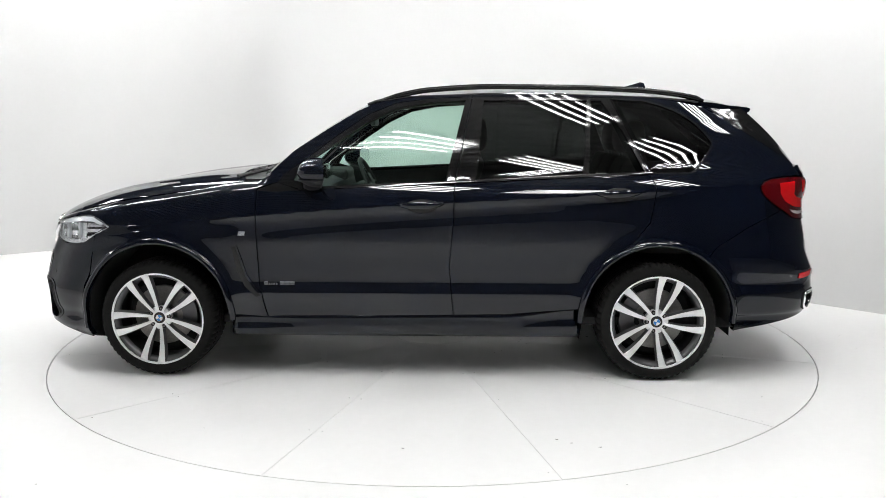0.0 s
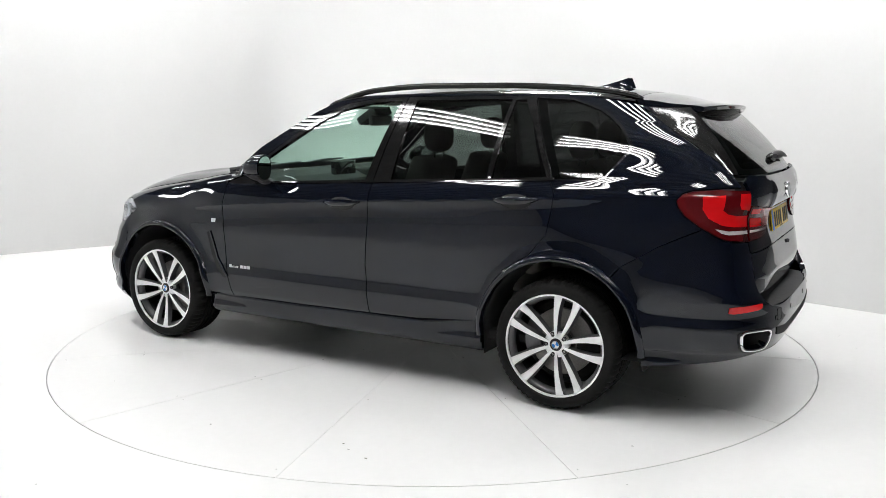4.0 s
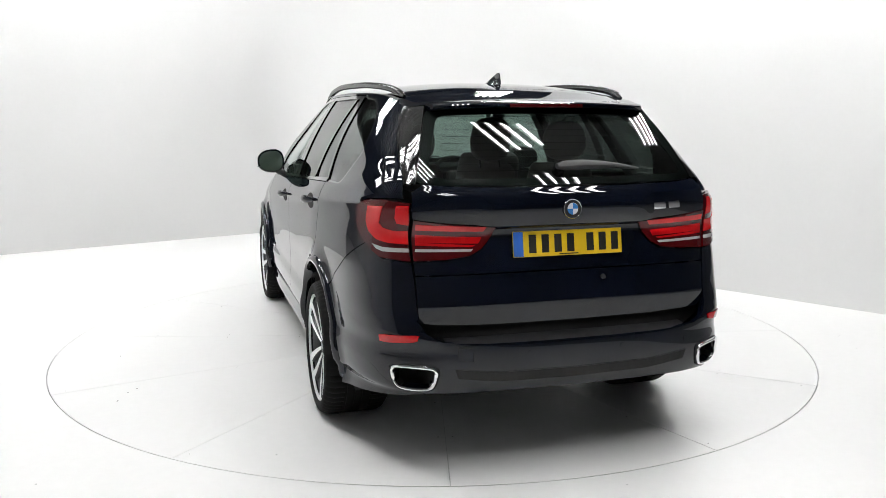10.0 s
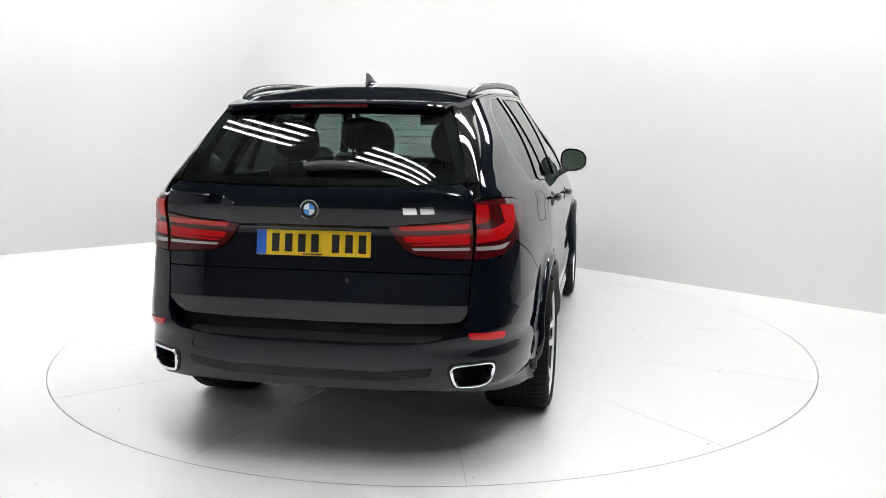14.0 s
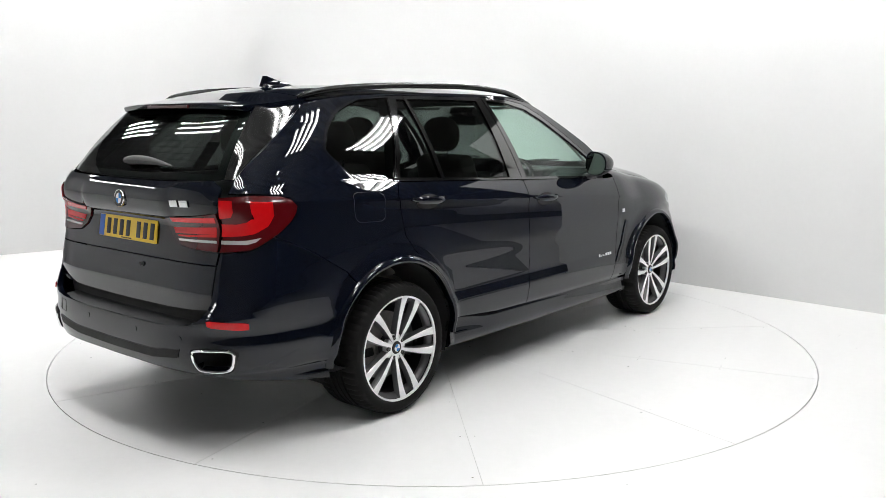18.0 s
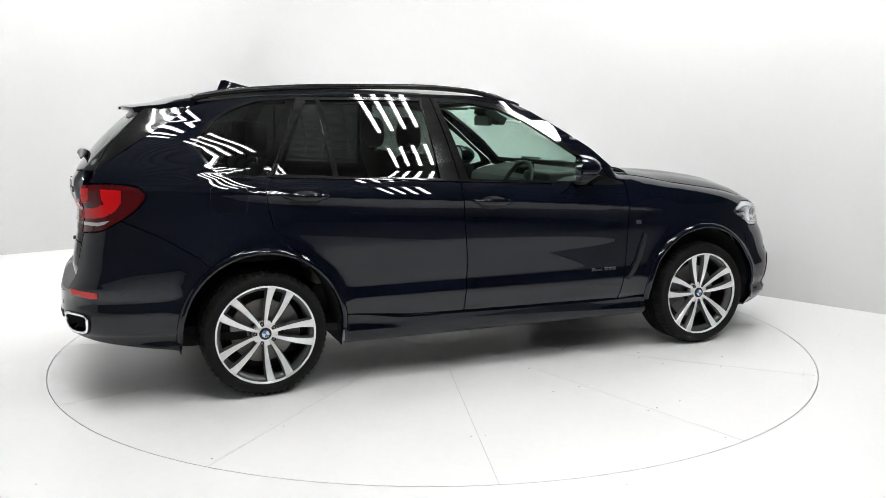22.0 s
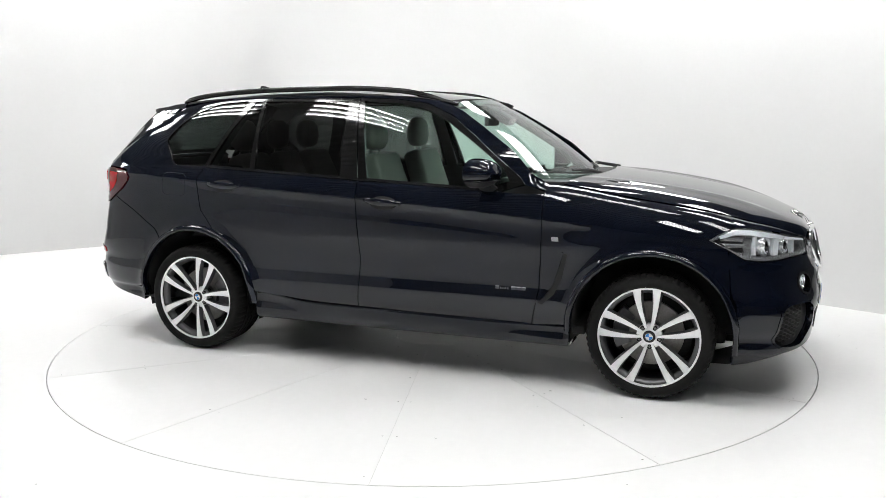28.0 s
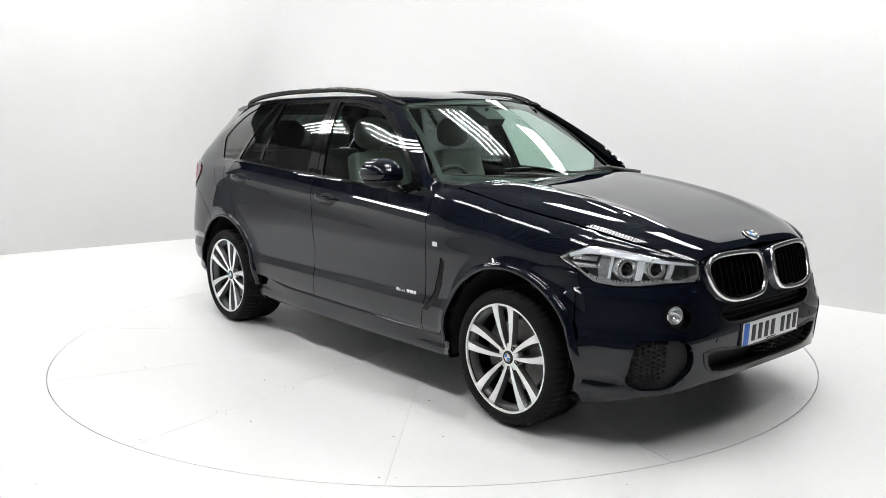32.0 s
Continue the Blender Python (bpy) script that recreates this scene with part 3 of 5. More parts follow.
GATE_EDGE = [(-1.80, 1.56), (-1.868, 1.519), (-1.964, 1.456), (-2.07, 1.388), (-2.169, 1.325), (-2.229, 1.283), (-2.275, 1.243), (-2.318, 1.19)]


def soft_line(points, first, last):
    """The same outline with its run from first to last drawn as a smooth curve."""
    out = list(points[:first])
    for n in range(first, last):
        p0, p1, p2, p3 = points[max(n - 1, first)], points[n], points[n + 1], points[min(n + 2, last)]
        for q in range(3):
            t = q / 3
            out.append(tuple(.5 * (2 * p1[d] + (p2[d] - p0[d]) * t + (2 * p0[d] - 5 * p1[d] + 4 * p2[d] - p3[d]) * t * t + (3 * p1[d] - p0[d] - 3 * p2[d] + p3[d]) * t ** 3) for d in (0, 1)))
    return out + list(points[last:])


def cheek_map(sg):
    """The body's side carried on straight under the spoiler's ends."""
    def place(x, z):
        a, b = skin_y(x, z) + .003, .520
        return Vector((x, sg * .5 * (a + b + math.hypot(a - b, .035)), z))
    return place


def build_side(sg):
    skin = side_map(sg)
    # doors
    belt_f = [(x, belt(x) - 0.016) for x in (-.2, 0, .2, .4, .6, .75)]
    panel("front_door", [(a - 0.003, b) for a, b in DOOR_FRONT_LINE] + [(.4, .369), (0, .376)] + [(a + 0.003, b) for a, b in DOOR_MID_LINE] + belt_f, skin, PAINT, CAR, (0.045, 0.0115))
    belt_r = [(x, belt(x) - 0.016) for x in (-1.3, -1.1, -.9, -.7, -.5, -.35)]
    low = arc(REAR_AXLE, 0.36, ARCH_OUT, 8, 50, 8)
    panel("rear_door", [(a - 0.003, b) for a, b in DOOR_MID_LINE[::-1]] + [(-.6, .388)] + [(p[0] + 0.002, p[1]) for p in low] + [(a + 0.003, b) for a, b in DOOR_REAR_LINE] + belt_r, skin, PAINT, CAR, (0.045, 0.0115))
    # body side: front pillar, strip over the windows, rear pillar and rear wing in one pressing
    pillar = [(.868, 1.118), (.868, 1.15), (.80, 1.195), (.656, 1.332), (.447, 1.47), (.30, 1.56), (.20, 1.604)]
    roofline = [(x, ROOF_EDGE(x) - 0.002) for x in (.1, 0, -.2, -.5, -.8, -1.1, -1.4, -1.6, -1.76)]
    lamp_edge = [(-2.24, 1.188), (-2.115, 1.178), (-2.07, 1.164), (-2.042, 1.125), (-2.052, 1.093), (-2.084, 1.055), (-2.149, 1.006), (-2.168, .993)]
    seam = [(-2.05, .9385), (-1.97, .8985), (-1.89, .847), (-1.80, .793)]
    arch = arc(REAR_AXLE, 0.36, ARCH_OUT, 127, 50, 18)
    qo = WINDOW_QUARTER[0]
    glass_edge = [qo[0], *soft_line(qo, 4, 8)[1:-2], (-1.205, 1.641), (-.94, 1.645), (-.385, 1.646), (-.132, 1.636), (.069, 1.609), (.235, 1.54), (.398, 1.427), (.526, 1.329), (.717, 1.191), (.75, 1.15)]
    panel("body_side", pillar + roofline + GATE_EDGE + lamp_edge + seam + arch + [(a - 0.003, b) for a, b in DOOR_REAR_LINE] + glass_edge, skin, PAINT, CAR, (0.04, 0.0125))
    # front wing
    shut = [(x, SEAM_Z(x) - 0.003) for x in (.87, 1.0, 1.15, 1.3, 1.45, 1.6, 1.75, 1.86)]
    panel("front_wing", [(.814, .36)] + [(a + 0.003, b) for a, b in DOOR_FRONT_LINE[::-1][1:]] + shut + [(1.875, .95), (1.797, .918), (1.750, .885), (1.80, .855), (1.846, .838), (1.872, .60)]
          + arc(FRONT_AXLE, 0.36, ARCH_OUT, 31, 178, 22), skin, PAINT, CAR, (0.03, 0.014))
    # sill
    part_sill(sg)
    # wheel arch lips
    for ax, a0, a1, name in ((FRONT_AXLE, -10, 182, "front_arch_trim"), (REAR_AXLE, -2, 183, "rear_arch_trim")):
        o, i = arc(ax, 0.36, ARCH_OUT + 0.004, a0, a1, 40), arc(ax, 0.36, ARCH_IN, a0, a1, 40)
        if ax > 0:
            o = [(min(a, 1.927), b) for a, b in o]
        lip(name, o, i, sg)
    # windows: black frames and panes
    inset = side_map(sg, -0.007)
    for name, (o, i), tint, lab in (("front_window", WINDOW_FRONT, GLASS_FRONT, "green-tinted front door window in a gloss black frame"), ("rear_window", WINDOW_REAR, GLASS_DARK, "dark privacy glass of the rear door"),
                                    ("vent_window", WINDOW_VENT, GLASS_DARK, "small dark fixed pane of the rear door"), ("quarter_window", WINDOW_QUARTER, GLASS_DARK, "dark rear quarter window with a pointed end")):
        o2, i2 = [], []
        if name == "quarter_window":
            i = [(p + (a - p) * .55, q + (b - q) * .55) for (a, b), (p, q) in zip(o, i)]
            o, i = soft_line(o, 4, 8), soft_line(i, 4, 8)
        for k in range(len(o)):
            a, b, c, d = o[k], o[(k + 1) % len(o)], i[k], i[(k + 1) % len(o)]
            m = max(1, int(math.dist(a, b) / 0.06))
            for j in range(m):
                o2.append((a[0] + (b[0] - a[0]) * j / m, a[1] + (b[1] - a[1]) * j / m))
                i2.append((c[0] + (d[0] - c[0]) * j / m, c[1] + (d[1] - c[1]) * j / m))
        fr = ring(name, o2, i2, skin, GLOSS, CAR, lab, 0.02)
        grown = [(a + (p - a) * 0.15, b + (q - b) * 0.15) for (a, b), (p, q) in zip(i2, o2)]
        panel("pane", grown, inset, tint, fr, (0.07, 0.06), 0.0)
    belt_line = [(x, belt(x) - 0.004) for x in np.linspace(.62, -1.42, 24)]
    panel("belt_strip", band(belt_line, 0.014), side_map(sg, 0.006), GLOSS, CAR, (0.08, 0.05), 0.012, "gloss black strip under the side windows")
    # vent behind the front wheel
    vent = [(1.012, .775), (.992, .782), (.968, .70), (.935, .60), (.885, .53), (.845, .492), (.875, .484), (.94, .545), (.982, .63)]
    panel("wing_vent", vent, side_map(sg, 0.0025), DARK, CAR, 0.03, 0.002, "black slanted air slot behind the front wheel")
    blade = [(.990, .783), (.980, .786), (.952, .70), (.925, .61), (.875, .545), (.835, .497), (.845, .492), (.885, .532), (.935, .602), (.966, .70)]
    panel("vent_blade", blade, side_map(sg, 0.007), PAINT, CAR, 0.03, 0.006)
    if sg < 0:
        flap = round_off([(-1.727, 1.166), (-1.531, 1.160), (-1.538, 1.012), (-1.727, 1.020)], .12, 2)
        o = resample(flap, 48)
        i = [(x + (-1.63 - x) * .02, z + (1.09 - z) * .026) for x, z in o]
        ring("fuel_flap", o, i, side_map(sg, .0012), INK, CAR, "body-coloured fuel flap outlined by its joint", .001, 1)
    # handles: a fuller grip across a flat dark patch that stands for the hollow's shade
    for hx, hz in ((-.10, 1.026), (-1.225, 1.094)):
        cup = [(hx + 0.092 * math.cos(a), hz + 0.040 * math.sin(a) - 0.006) for a in np.linspace(0, 2 * math.pi, 32, endpoint=False)]
        hb = panel("door_handle", cup, side_map(sg, 0.002), DARK, CAR, 0.03, 0.002, "body-coloured pull handle over a dark patch for its shaded cup")
        bm = bmesh.new()
        rows = []
        for k in range(17):
            u = k / 8 - 1
            x = hx + 0.128 * u
            z = hz + 0.004 - 0.0055 * u
            out = 0.006 + 0.036 * (1 - abs(u) ** 3.0)
            tall = 0.006 + 0.015 * (1 - abs(u) ** 2.4) ** .6
            y0 = skin_y(x, z)
            rows.append([bm.verts.new((x, sg * (y0 + out + dy), z + dz * tall)) for dy, dz in ((-.016, -.8), (-.004, -1), (.003, -.62), (.006, -.1), (.004, .45), (-.003, .9), (-.016, .8))])
        for p, q in zip(rows, rows[1:]):
            for n in range(7):
                bm.faces.new((p[n], p[(n + 1) % 7], q[(n + 1) % 7], q[n]))
        bm.faces.new(rows[0])
        bm.faces.new(rows[-1])
        bmesh.ops.recalc_face_normals(bm, faces=bm.faces[:])
        part("grip", bm, PAINT, hb)
    # script badges as plain bright bars
    wz = .858
    for dx, w in ((-0.020, .004), (-0.013, .004), (0.003, .020)):
        x = .945 + sg * -dx
        panel("wing_badge", [(x - w / 2, wz - .012), (x + w / 2 + .004, wz - .012), (x + w / 2, wz + .012), (x - w / 2 - .004, wz + .012)], side_map(sg, 0.003), (CHROME, CHROME, CHROME)[(dx > -0.02) + (dx > 0)], CAR, 0.05, 0.003)
    x0 = .825 if sg > 0 else .60
    run = 0.0
    for w, h in ((.026, .018), (.014, .012), (.008, .012), (.006, .012), (.014, .012), (.014, .012), (.012, .0), (.03, .019), (.03, .019), (.028, .019)):
        if h:
            a, b = x0 - sg * run, x0 - sg * (run + w - .004)
            panel("door_badge", [(a, .556), (b, .556), (b, .556 + h), (a, .556 + h)], side_map(sg, 0.004), CHROME, CAR, 0.05, 0.003)
        run += w
    panel("inner_wing", [(.80, .33), (1.015, .33), (1.03, .50), (1.075, .61), (1.15, .72), (1.0, .82), (.82, .82)], side_map(sg, -.035), DARK, CAR, (.08, .08), 0.0)
    # inner faces of the doors, dark, so that nothing shows through the joints
    panel("door_card", [(.84, .33), (-1.02, .33), (-1.045, .55), (-1.175, .70), (-1.30, .81), (-1.41, .90), (-1.43, 1.10), (-1.75, 1.19)] + [(x, belt(x) - 0.02) for x in (-1.4, -1.0, -.5, 0, .5, .84)], side_map(sg, -0.055), CABIN, CAR, (0.15, 0.15), 0.0)
    panel("pillar_trim", [(-1.42, 1.62), (-1.60, 1.56), (-1.73, 1.47), (-1.80, 1.37), (-1.79, 1.30), (-1.71, 1.23), (-1.9, 1.2), (-2.12, 1.27), (-1.95, 1.42), (-1.78, 1.56), (-1.72, 1.60)], side_map(sg, -0.04), CABIN, CAR, (0.06, 0.06), 0.0)
    for top, bottom, w in (((-.40, 1.63), (-.33, 1.12), .09), ((-1.20, 1.62), (-1.40, 1.18), .09)):
        panel("pillar_trim", band([bottom, top], w), side_map(sg, -0.045), CABIN, CAR, (0.1, 0.1), 0.0)


def lip(name, outer, inner, sg):
    """A rolled wheel-arch lip: stands proud of the wing and turns in towards the wheel."""
    verts, faces = [], []
    prof = ((0.0, 0.001), (0.12, 0.010), (0.55, 0.016), (0.9, 0.013), (1.0, 0.004), (1.0, -0.05))
    n = len(outer)
    for (a, b), (c, d) in zip(outer, inner):
        for t, o in prof:
            x, z = a + (c - a) * t, b + (d - b) * t
            verts.append((x, sg * (skin_y(x, max(z, .22)) + o), z))
    m = len(prof)
    for i in range(n - 1):
        for k in range(m - 1):
            f = [i * m + k, i * m + k + 1, (i + 1) * m + k + 1, (i + 1) * m + k]
            faces.append(f if sg > 0 else f[::-1])
    ob = part(name, mesh(name, verts, faces, PAINT), None, CAR)
    # dark liner
    verts, faces = [], []
    arch = [(inner[0][0] + .012, .225)] + list(inner) + [(inner[-1][0] - .012, .245)]
    for (c, d) in arch:
        y0 = skin_y(c, max(d, .25)) - 0.03
        verts += [(c, sg * y0, d), (c, sg * 0.40, d)]
    for i in range(n + 1):
        faces.append([2 * i, 2 * i + 1, 2 * i + 3, 2 * i + 2])
    faces.append([2 * i + 1 for i in range(n + 2)])
    part("liner", mesh("liner", verts, faces, DARK), None, ob, "black wheel arch liner")
    return ob


def part_sill(sg):
    """The side skirt: a bulged board with a ledge under the doors."""
    verts, faces = [], []
    xs = np.linspace(1.025, -1.015, 52)
    prof = ((.369, .928), (.366, .938), (.348, .940), (.325, .941), (.300, .945), (.278, .945), (.258, .937), (.244, .918), (.240, .86), (.240, .70))
    for x in xs:
        e = ramp(x, .55, 1.0) * 0.6 + ramp(-x, .55, 1.0) * 0.6
        for z, y in prof:
            rise = (0.020 * ramp(-x, -1.0, 1.0) + 0.036 * ramp(-x, .62, 1.0)) * (z - .24) / .12
            verts.append((x, sg * (y - 0.022 * e * (1 if z > .29 and z < .35 else 0.3)), z + rise))
    m = len(prof)
    for i in range(len(xs) - 1):
        for k in range(m - 1):
            f = [i * m + k, i * m + k + 1, (i + 1) * m + k + 1, (i + 1) * m + k]
            faces.append(f[::-1] if sg > 0 else f)
    faces += [list(range(m)), [(len(xs) - 1) * m + k for k in range(m)][::-1]]
    return part("side_skirt", mesh("side_skirt", verts, faces, PAINT), None, CAR)


def build_top():
    xs = [.95, 1.05, 1.15, 1.3, 1.45, 1.6, 1.75, 1.9, 2.0, 2.1, 2.18, 2.235]
    half = [(x, SEAM_Y(x) - 0.003) for x in xs]
    front = [(2.246, .42), (2.252, .30), (2.254, .15)]
    back = [(1.075, 0), (1.07, .25), (1.035, .5), (.985, .70)]
    right = back + half + front
    outline = right + [(2.248, 0)] + [(a, -b) for a, b in reversed(right) if b > 0]
    panel("bonnet", outline, hood_map, PAINT, CAR, (0.035, 0.035), 0.015, "", (0, 0, -1))
    for sg in PAIRS:
        vv, ff = [], []
        low = nose_line([("x", 1.832, .931), ("x", 1.88, .949), ("x", 1.935, .947), ("x", 1.99, .941), ("x", 2.04, .930), ("x", 2.088, .918), ("x", 2.13, .906), ("x", 2.171, .893), ("x", 2.205, .884), ("y", .47, .880)])
        for (s, z), x in zip(low, (1.80, 1.86, 1.92, 1.98, 2.035, 2.085, 2.13, 2.17, 2.205, 2.235)):
            p, q = hood_map(x, sg * (SEAM_Y(x) - .002)) - Vector((0, 0, .003)), wrap_map("nose")(sg * s, z)
            for e in range(5):
                t = e / 4
                vv.append(p + (q - p) * t + Vector((.2, .35 * sg, 1)).normalized() * .010 * math.sin(math.pi * t))
        for n in range(9):
            for e in range(4):
                f = [5 * n + e, 5 * n + e + 1, 5 * n + e + 6, 5 * n + e + 5]
                ff.append(f if sg < 0 else f[::-1])
        part("bonnet_edge", mesh("bonnet_edge", vv, ff, PAINT), None, CAR)
    roof = [(.235, 0), (.225, .25), (.195, .45), (.165, .575)] + [(x, ROOF_Y(x) - 0.001) for x in (.1, 0, -.3, -.6, -.9, -1.2, -1.5, -1.74)]
    roof = roof + [(a, -b) for a, b in reversed(roof) if b > 0]
    panel("roof", roof, roof_map, PAINT, CAR, (0.05, 0.04), 0.01, "", (0, 0, -1))
    lining = [(a * 0.96 - 0.02, b * 0.96) for a, b in roof]
    panel("roof_lining", lining, lambda x, y: roof_map(x, y) - Vector((0, 0, 0.045)), LINING, CAR, (0.12, 0.1), 0.0, "", (0, 0, 1))
    # windscreen
    def screen(u, v):
        bx, bz = .985 - .215 * u * u, 1.158 + .02 * u * u
        tx, tz = .238 - .07 * u * u, 1.640 - .034 * u * u
        w = .775 + (.592 - .775) * v
        k = .028 * math.sin(math.pi * v)
        return Vector((bx + (tx - bx) * v + k * .55, u * w, bz + (tz - bz) * v + k * .8))
    sq = [(-1, 0), (1, 0), (1, 1), (-1, 1)]
    panel("windscreen", sq, screen, GLASS_FRONT, CAR, (0.1, 0.1), 0.006, "green-tinted windscreen", (-1, 0, -1))
    cover = lambda u, v: screen(u, v) + Vector((-0.006, 0, -0.005))
    panel("screen_border", [(-1, .94), (1, .94), (1, 1), (-1, 1)], cover, INK, CAR, (0.1, 0.1), 0.0, "", (-1, 0, -1))
    panel("screen_border", [(-1, 0), (1, 0), (1, .07), (-1, .07)], cover, INK, CAR, (0.1, 0.1), 0.0, "", (-1, 0, -1))
    for sg in PAIRS:
        panel("screen_border", [(sg * .955, .07), (sg * 1, .07), (sg * 1, .94), (sg * .945, .94)], cover, INK, CAR, (0.1, 0.1), 0.0, "", (-1, 0, -1))
    panel("sensor_housing", [(-.12, .74), (.12, .74), (.17, .94), (-.17, .94)], lambda u, v: screen(u, v) + Vector((-.02, 0, -.018)), CABIN, CAR, (.05, .05), .05, "", (-1, 0, -1))
    # scuttle and wipers
    cowl = [(.80, -.772), (.80, .772), (.96, .765), (.985, .70), (1.035, .5), (1.07, .25), (1.075, 0), (1.07, -.25), (1.035, -.5), (.985, -.70), (.96, -.765)]
    panel("scuttle", cowl, lambda x, y: Vector((x, y, 1.147 + .012 * abs(y / .7) ** 2)), MATTE, CAR, .1, .02, "matt black scuttle panel below the windscreen", (0, 0, -1))
    for y0, y1, v1 in ((-.12, -.70, .045), (.66, .05, .05)):
        pts = []
        for k in range(13):
            t = k / 12
            y = y0 + (y1 - y0) * t
            v = .012 + (v1 - .012) * t
            p = screen(y / .76, v)
            pts.append(p + Vector((.008, 0, .012)))
        w = part("wiper", tube_bm(pts, [.008] * 4 + [.006] * 9, 6), MATTE, CAR, "black windscreen wiper at rest")
        part("wiper_arm", tube_bm([Vector((1.02, y0 + .06, 1.172)), pts[2] + Vector((.012, 0, .016)), pts[6] + Vector((.004, 0, .016))], [.013, .010, .006], 8), MATTE, w)
    # roof rails
    for sg in PAIRS:
        pts = []
        line = hermite((-1.775, -1.72, -1.6, -1.4, -1.0, -.5, -.13, .06, .20, .25), (1.628, 1.645, 1.668, 1.688, 1.706, 1.711, 1.692, 1.657, 1.606, 1.588))
        for x in np.linspace(.245, -1.775, 46):
            y = ROOF_Y(x) - 0.018
            pts.append((x, sg * y, max(line(x) - 0.006, roof_map(x, y).z - 0.004)))
        part("roof_rail", tube_bm(pts, [.008] + [.017] * 44 + [.008], 10, 1.0), RAIL, CAR, "satin black roof rail")
        panel("roof_gutter", band([(x, sg * (ROOF_Y(x) - .022)) for x in np.linspace(.16, -1.72, 24)], .05), lambda x, y: roof_map(x, y) + Vector((0, 0, .003)), GLOSS, CAR, (.08, .1), .004, "", (0, 0, -1))
    # shark fin aerial
    bm = bmesh.new()
    rings = []
    for k in range(11):
        t = k / 10
        x = -1.30 - .235 * t
        h = .064 * min(1, (t / .82) ** 1.25) * (1 if t < .85 else 1 - ((t - .85) / .15) ** 3 * .9)
        w = .034 * math.sin(math.pi * min(1, .08 + .9 * t)) + .004
        base = roof_map(x, 0).z - .003
        rings.append([bm.verts.new((x + (.0 if zz < 1 else -.02 * t), yy * w, base + h * zz)) for yy, zz in ((-1, 0), (-.55, .22), (-.24, .6), (-.12, 1), (.12, 1), (.24, .6), (.55, .22), (1, 0))])
    for p, q in zip(rings, rings[1:]):
        for k in range(7):
            bm.faces.new((p[k], p[k + 1], q[k + 1], q[k]))
    bm.faces.new(rings[-1]); bm.faces.new(rings[0])
    bmesh.ops.recalc_face_normals(bm, faces=bm.faces[:])
    part("roof_aerial", bm, PAINT, CAR, "body-coloured shark fin aerial")


def build_tail():
    skin = wrap_map("rear")
    # upper tailgate with the cut for the lamps
    half = tail_line([("y", 0.0001, 1.228), ("y", .3, 1.231), ("y", .55, 1.238), ("y", .64, 1.246), ("y", .692, 1.215), ("y", .694, 1.18), ("y", .694, 1.106), ("y", .548, 1.086), ("y", .40, 1.073), ("y", .334, 1.068), ("y", .359, 1.018),
                      ("y", .396, .974), ("y", .452, .943), ("y", .56, .931), ("y", .694, .926), ("y", .688, .872), ("y", .4, .872), ("y", .0001, .872)])

    def upper(s, z):
        # the grip above the plate stands out over a shallow recess
        p = skin(s, z)
        p.x -= .014 * ramp(z, 1.056, 1.068) * (1 - ramp(abs(s), .27, .36)) * (1 - ramp(z, 1.14, 1.225))
        return p

    panel("upper_tailgate", both(half), upper, PAINT, CAR, (0.04, 0.010), 0.02, "", (1, 0, 0))
    half = tail_line([("y", .0001, .866), ("y", .4, .866), ("y", .688, .866), ("y", .686, .80), ("y", .683, .735), ("y", .675, .690), ("y", .650, .668), ("y", .56, .660), ("y", .353, .652), ("y", .0001, .648)])

    def gate(s, z):
        # below its crease the gate leans in towards the bumper
        p = skin(s, max(z, .735))
        return Vector((p.x + .13 * max(0.0, .735 - z), p.y, z))

    panel("lower_tailgate", both(half), gate, PAINT, CAR, (0.04, 0.02), 0.0, "", (1, 0, 0))
    half = tail_line([("y", .0001, .74), ("y", .60, .76), ("y", .70, .92), ("y", .735, .80), ("y", .715, .62), ("y", .60, .565), ("y", .3, .555), ("y", .0001, .555)])
    panel("bumper_recess", both(half), lambda s, z: skin(s * .97, z) + Vector((.055 + .04 * ramp(.70 - z, 0, .04), 0, 0)), DARK, CAR, (0.05, 0.03), 0.0, "black recess between bumper and tailgate", (1, 0, 0))
    half = tail_line([("y", .0001, .582), ("y", .385, .588), ("y", .58, .600)])
    ledge_v, ledge_f = [], []
    for s in np.linspace(-half[-1][0], half[-1][0], 41):
        p = skin(s, .585)
        ledge_v += [p, p + Vector((.10, 0, .012))]
    for i in range(40):
        ledge_f.append([2 * i, 2 * i + 1, 2 * i + 3, 2 * i + 2])
    part("bumper_ledge", mesh("bumper_ledge", ledge_v, ledge_f, MATTE), None, CAR, "matt black loading ledge")
    # bumper, with holes behind the tailpipe frames
    pipe = [(.622, .472), (.632, .494), (.768, .498), (.792, .484), (.777, .412), (.742, .393), (.655, .395), (.636, .408)]
    pipe_run = tail_line([("y", y, z) for y, z in pipe])
    holes = [pipe_run, mirrored(pipe_run, -1)]
    half = tail_line([("y", .0001, .583), ("y", .385, .588), ("y", .50, .592), ("y", .60, .602), ("y", .655, .630), ("y", .684, .675), ("y", .690, .74), ("y", .695, .85), ("y", .702, .923), ("x", -2.275, .934), ("x", -2.232, .957), ("x", -2.175, .990), ("x", -2.05, .933), ("x", -1.97, .893), ("x", -1.89, .8415), ("x", -1.80, .7875)]
                     + [("x", a, b) for a, b in arc(REAR_AXLE, .36, ARCH_OUT, 128, 154, 7)] + [("x", -1.904, .50), ("x", -1.922, .40), ("x", -1.915, .292), ("x", -2.1, .315), ("x", -2.294, .343), ("y", .66, .372), ("y", .5, .378), ("y", .2, .372), ("y", .0001, .370)])
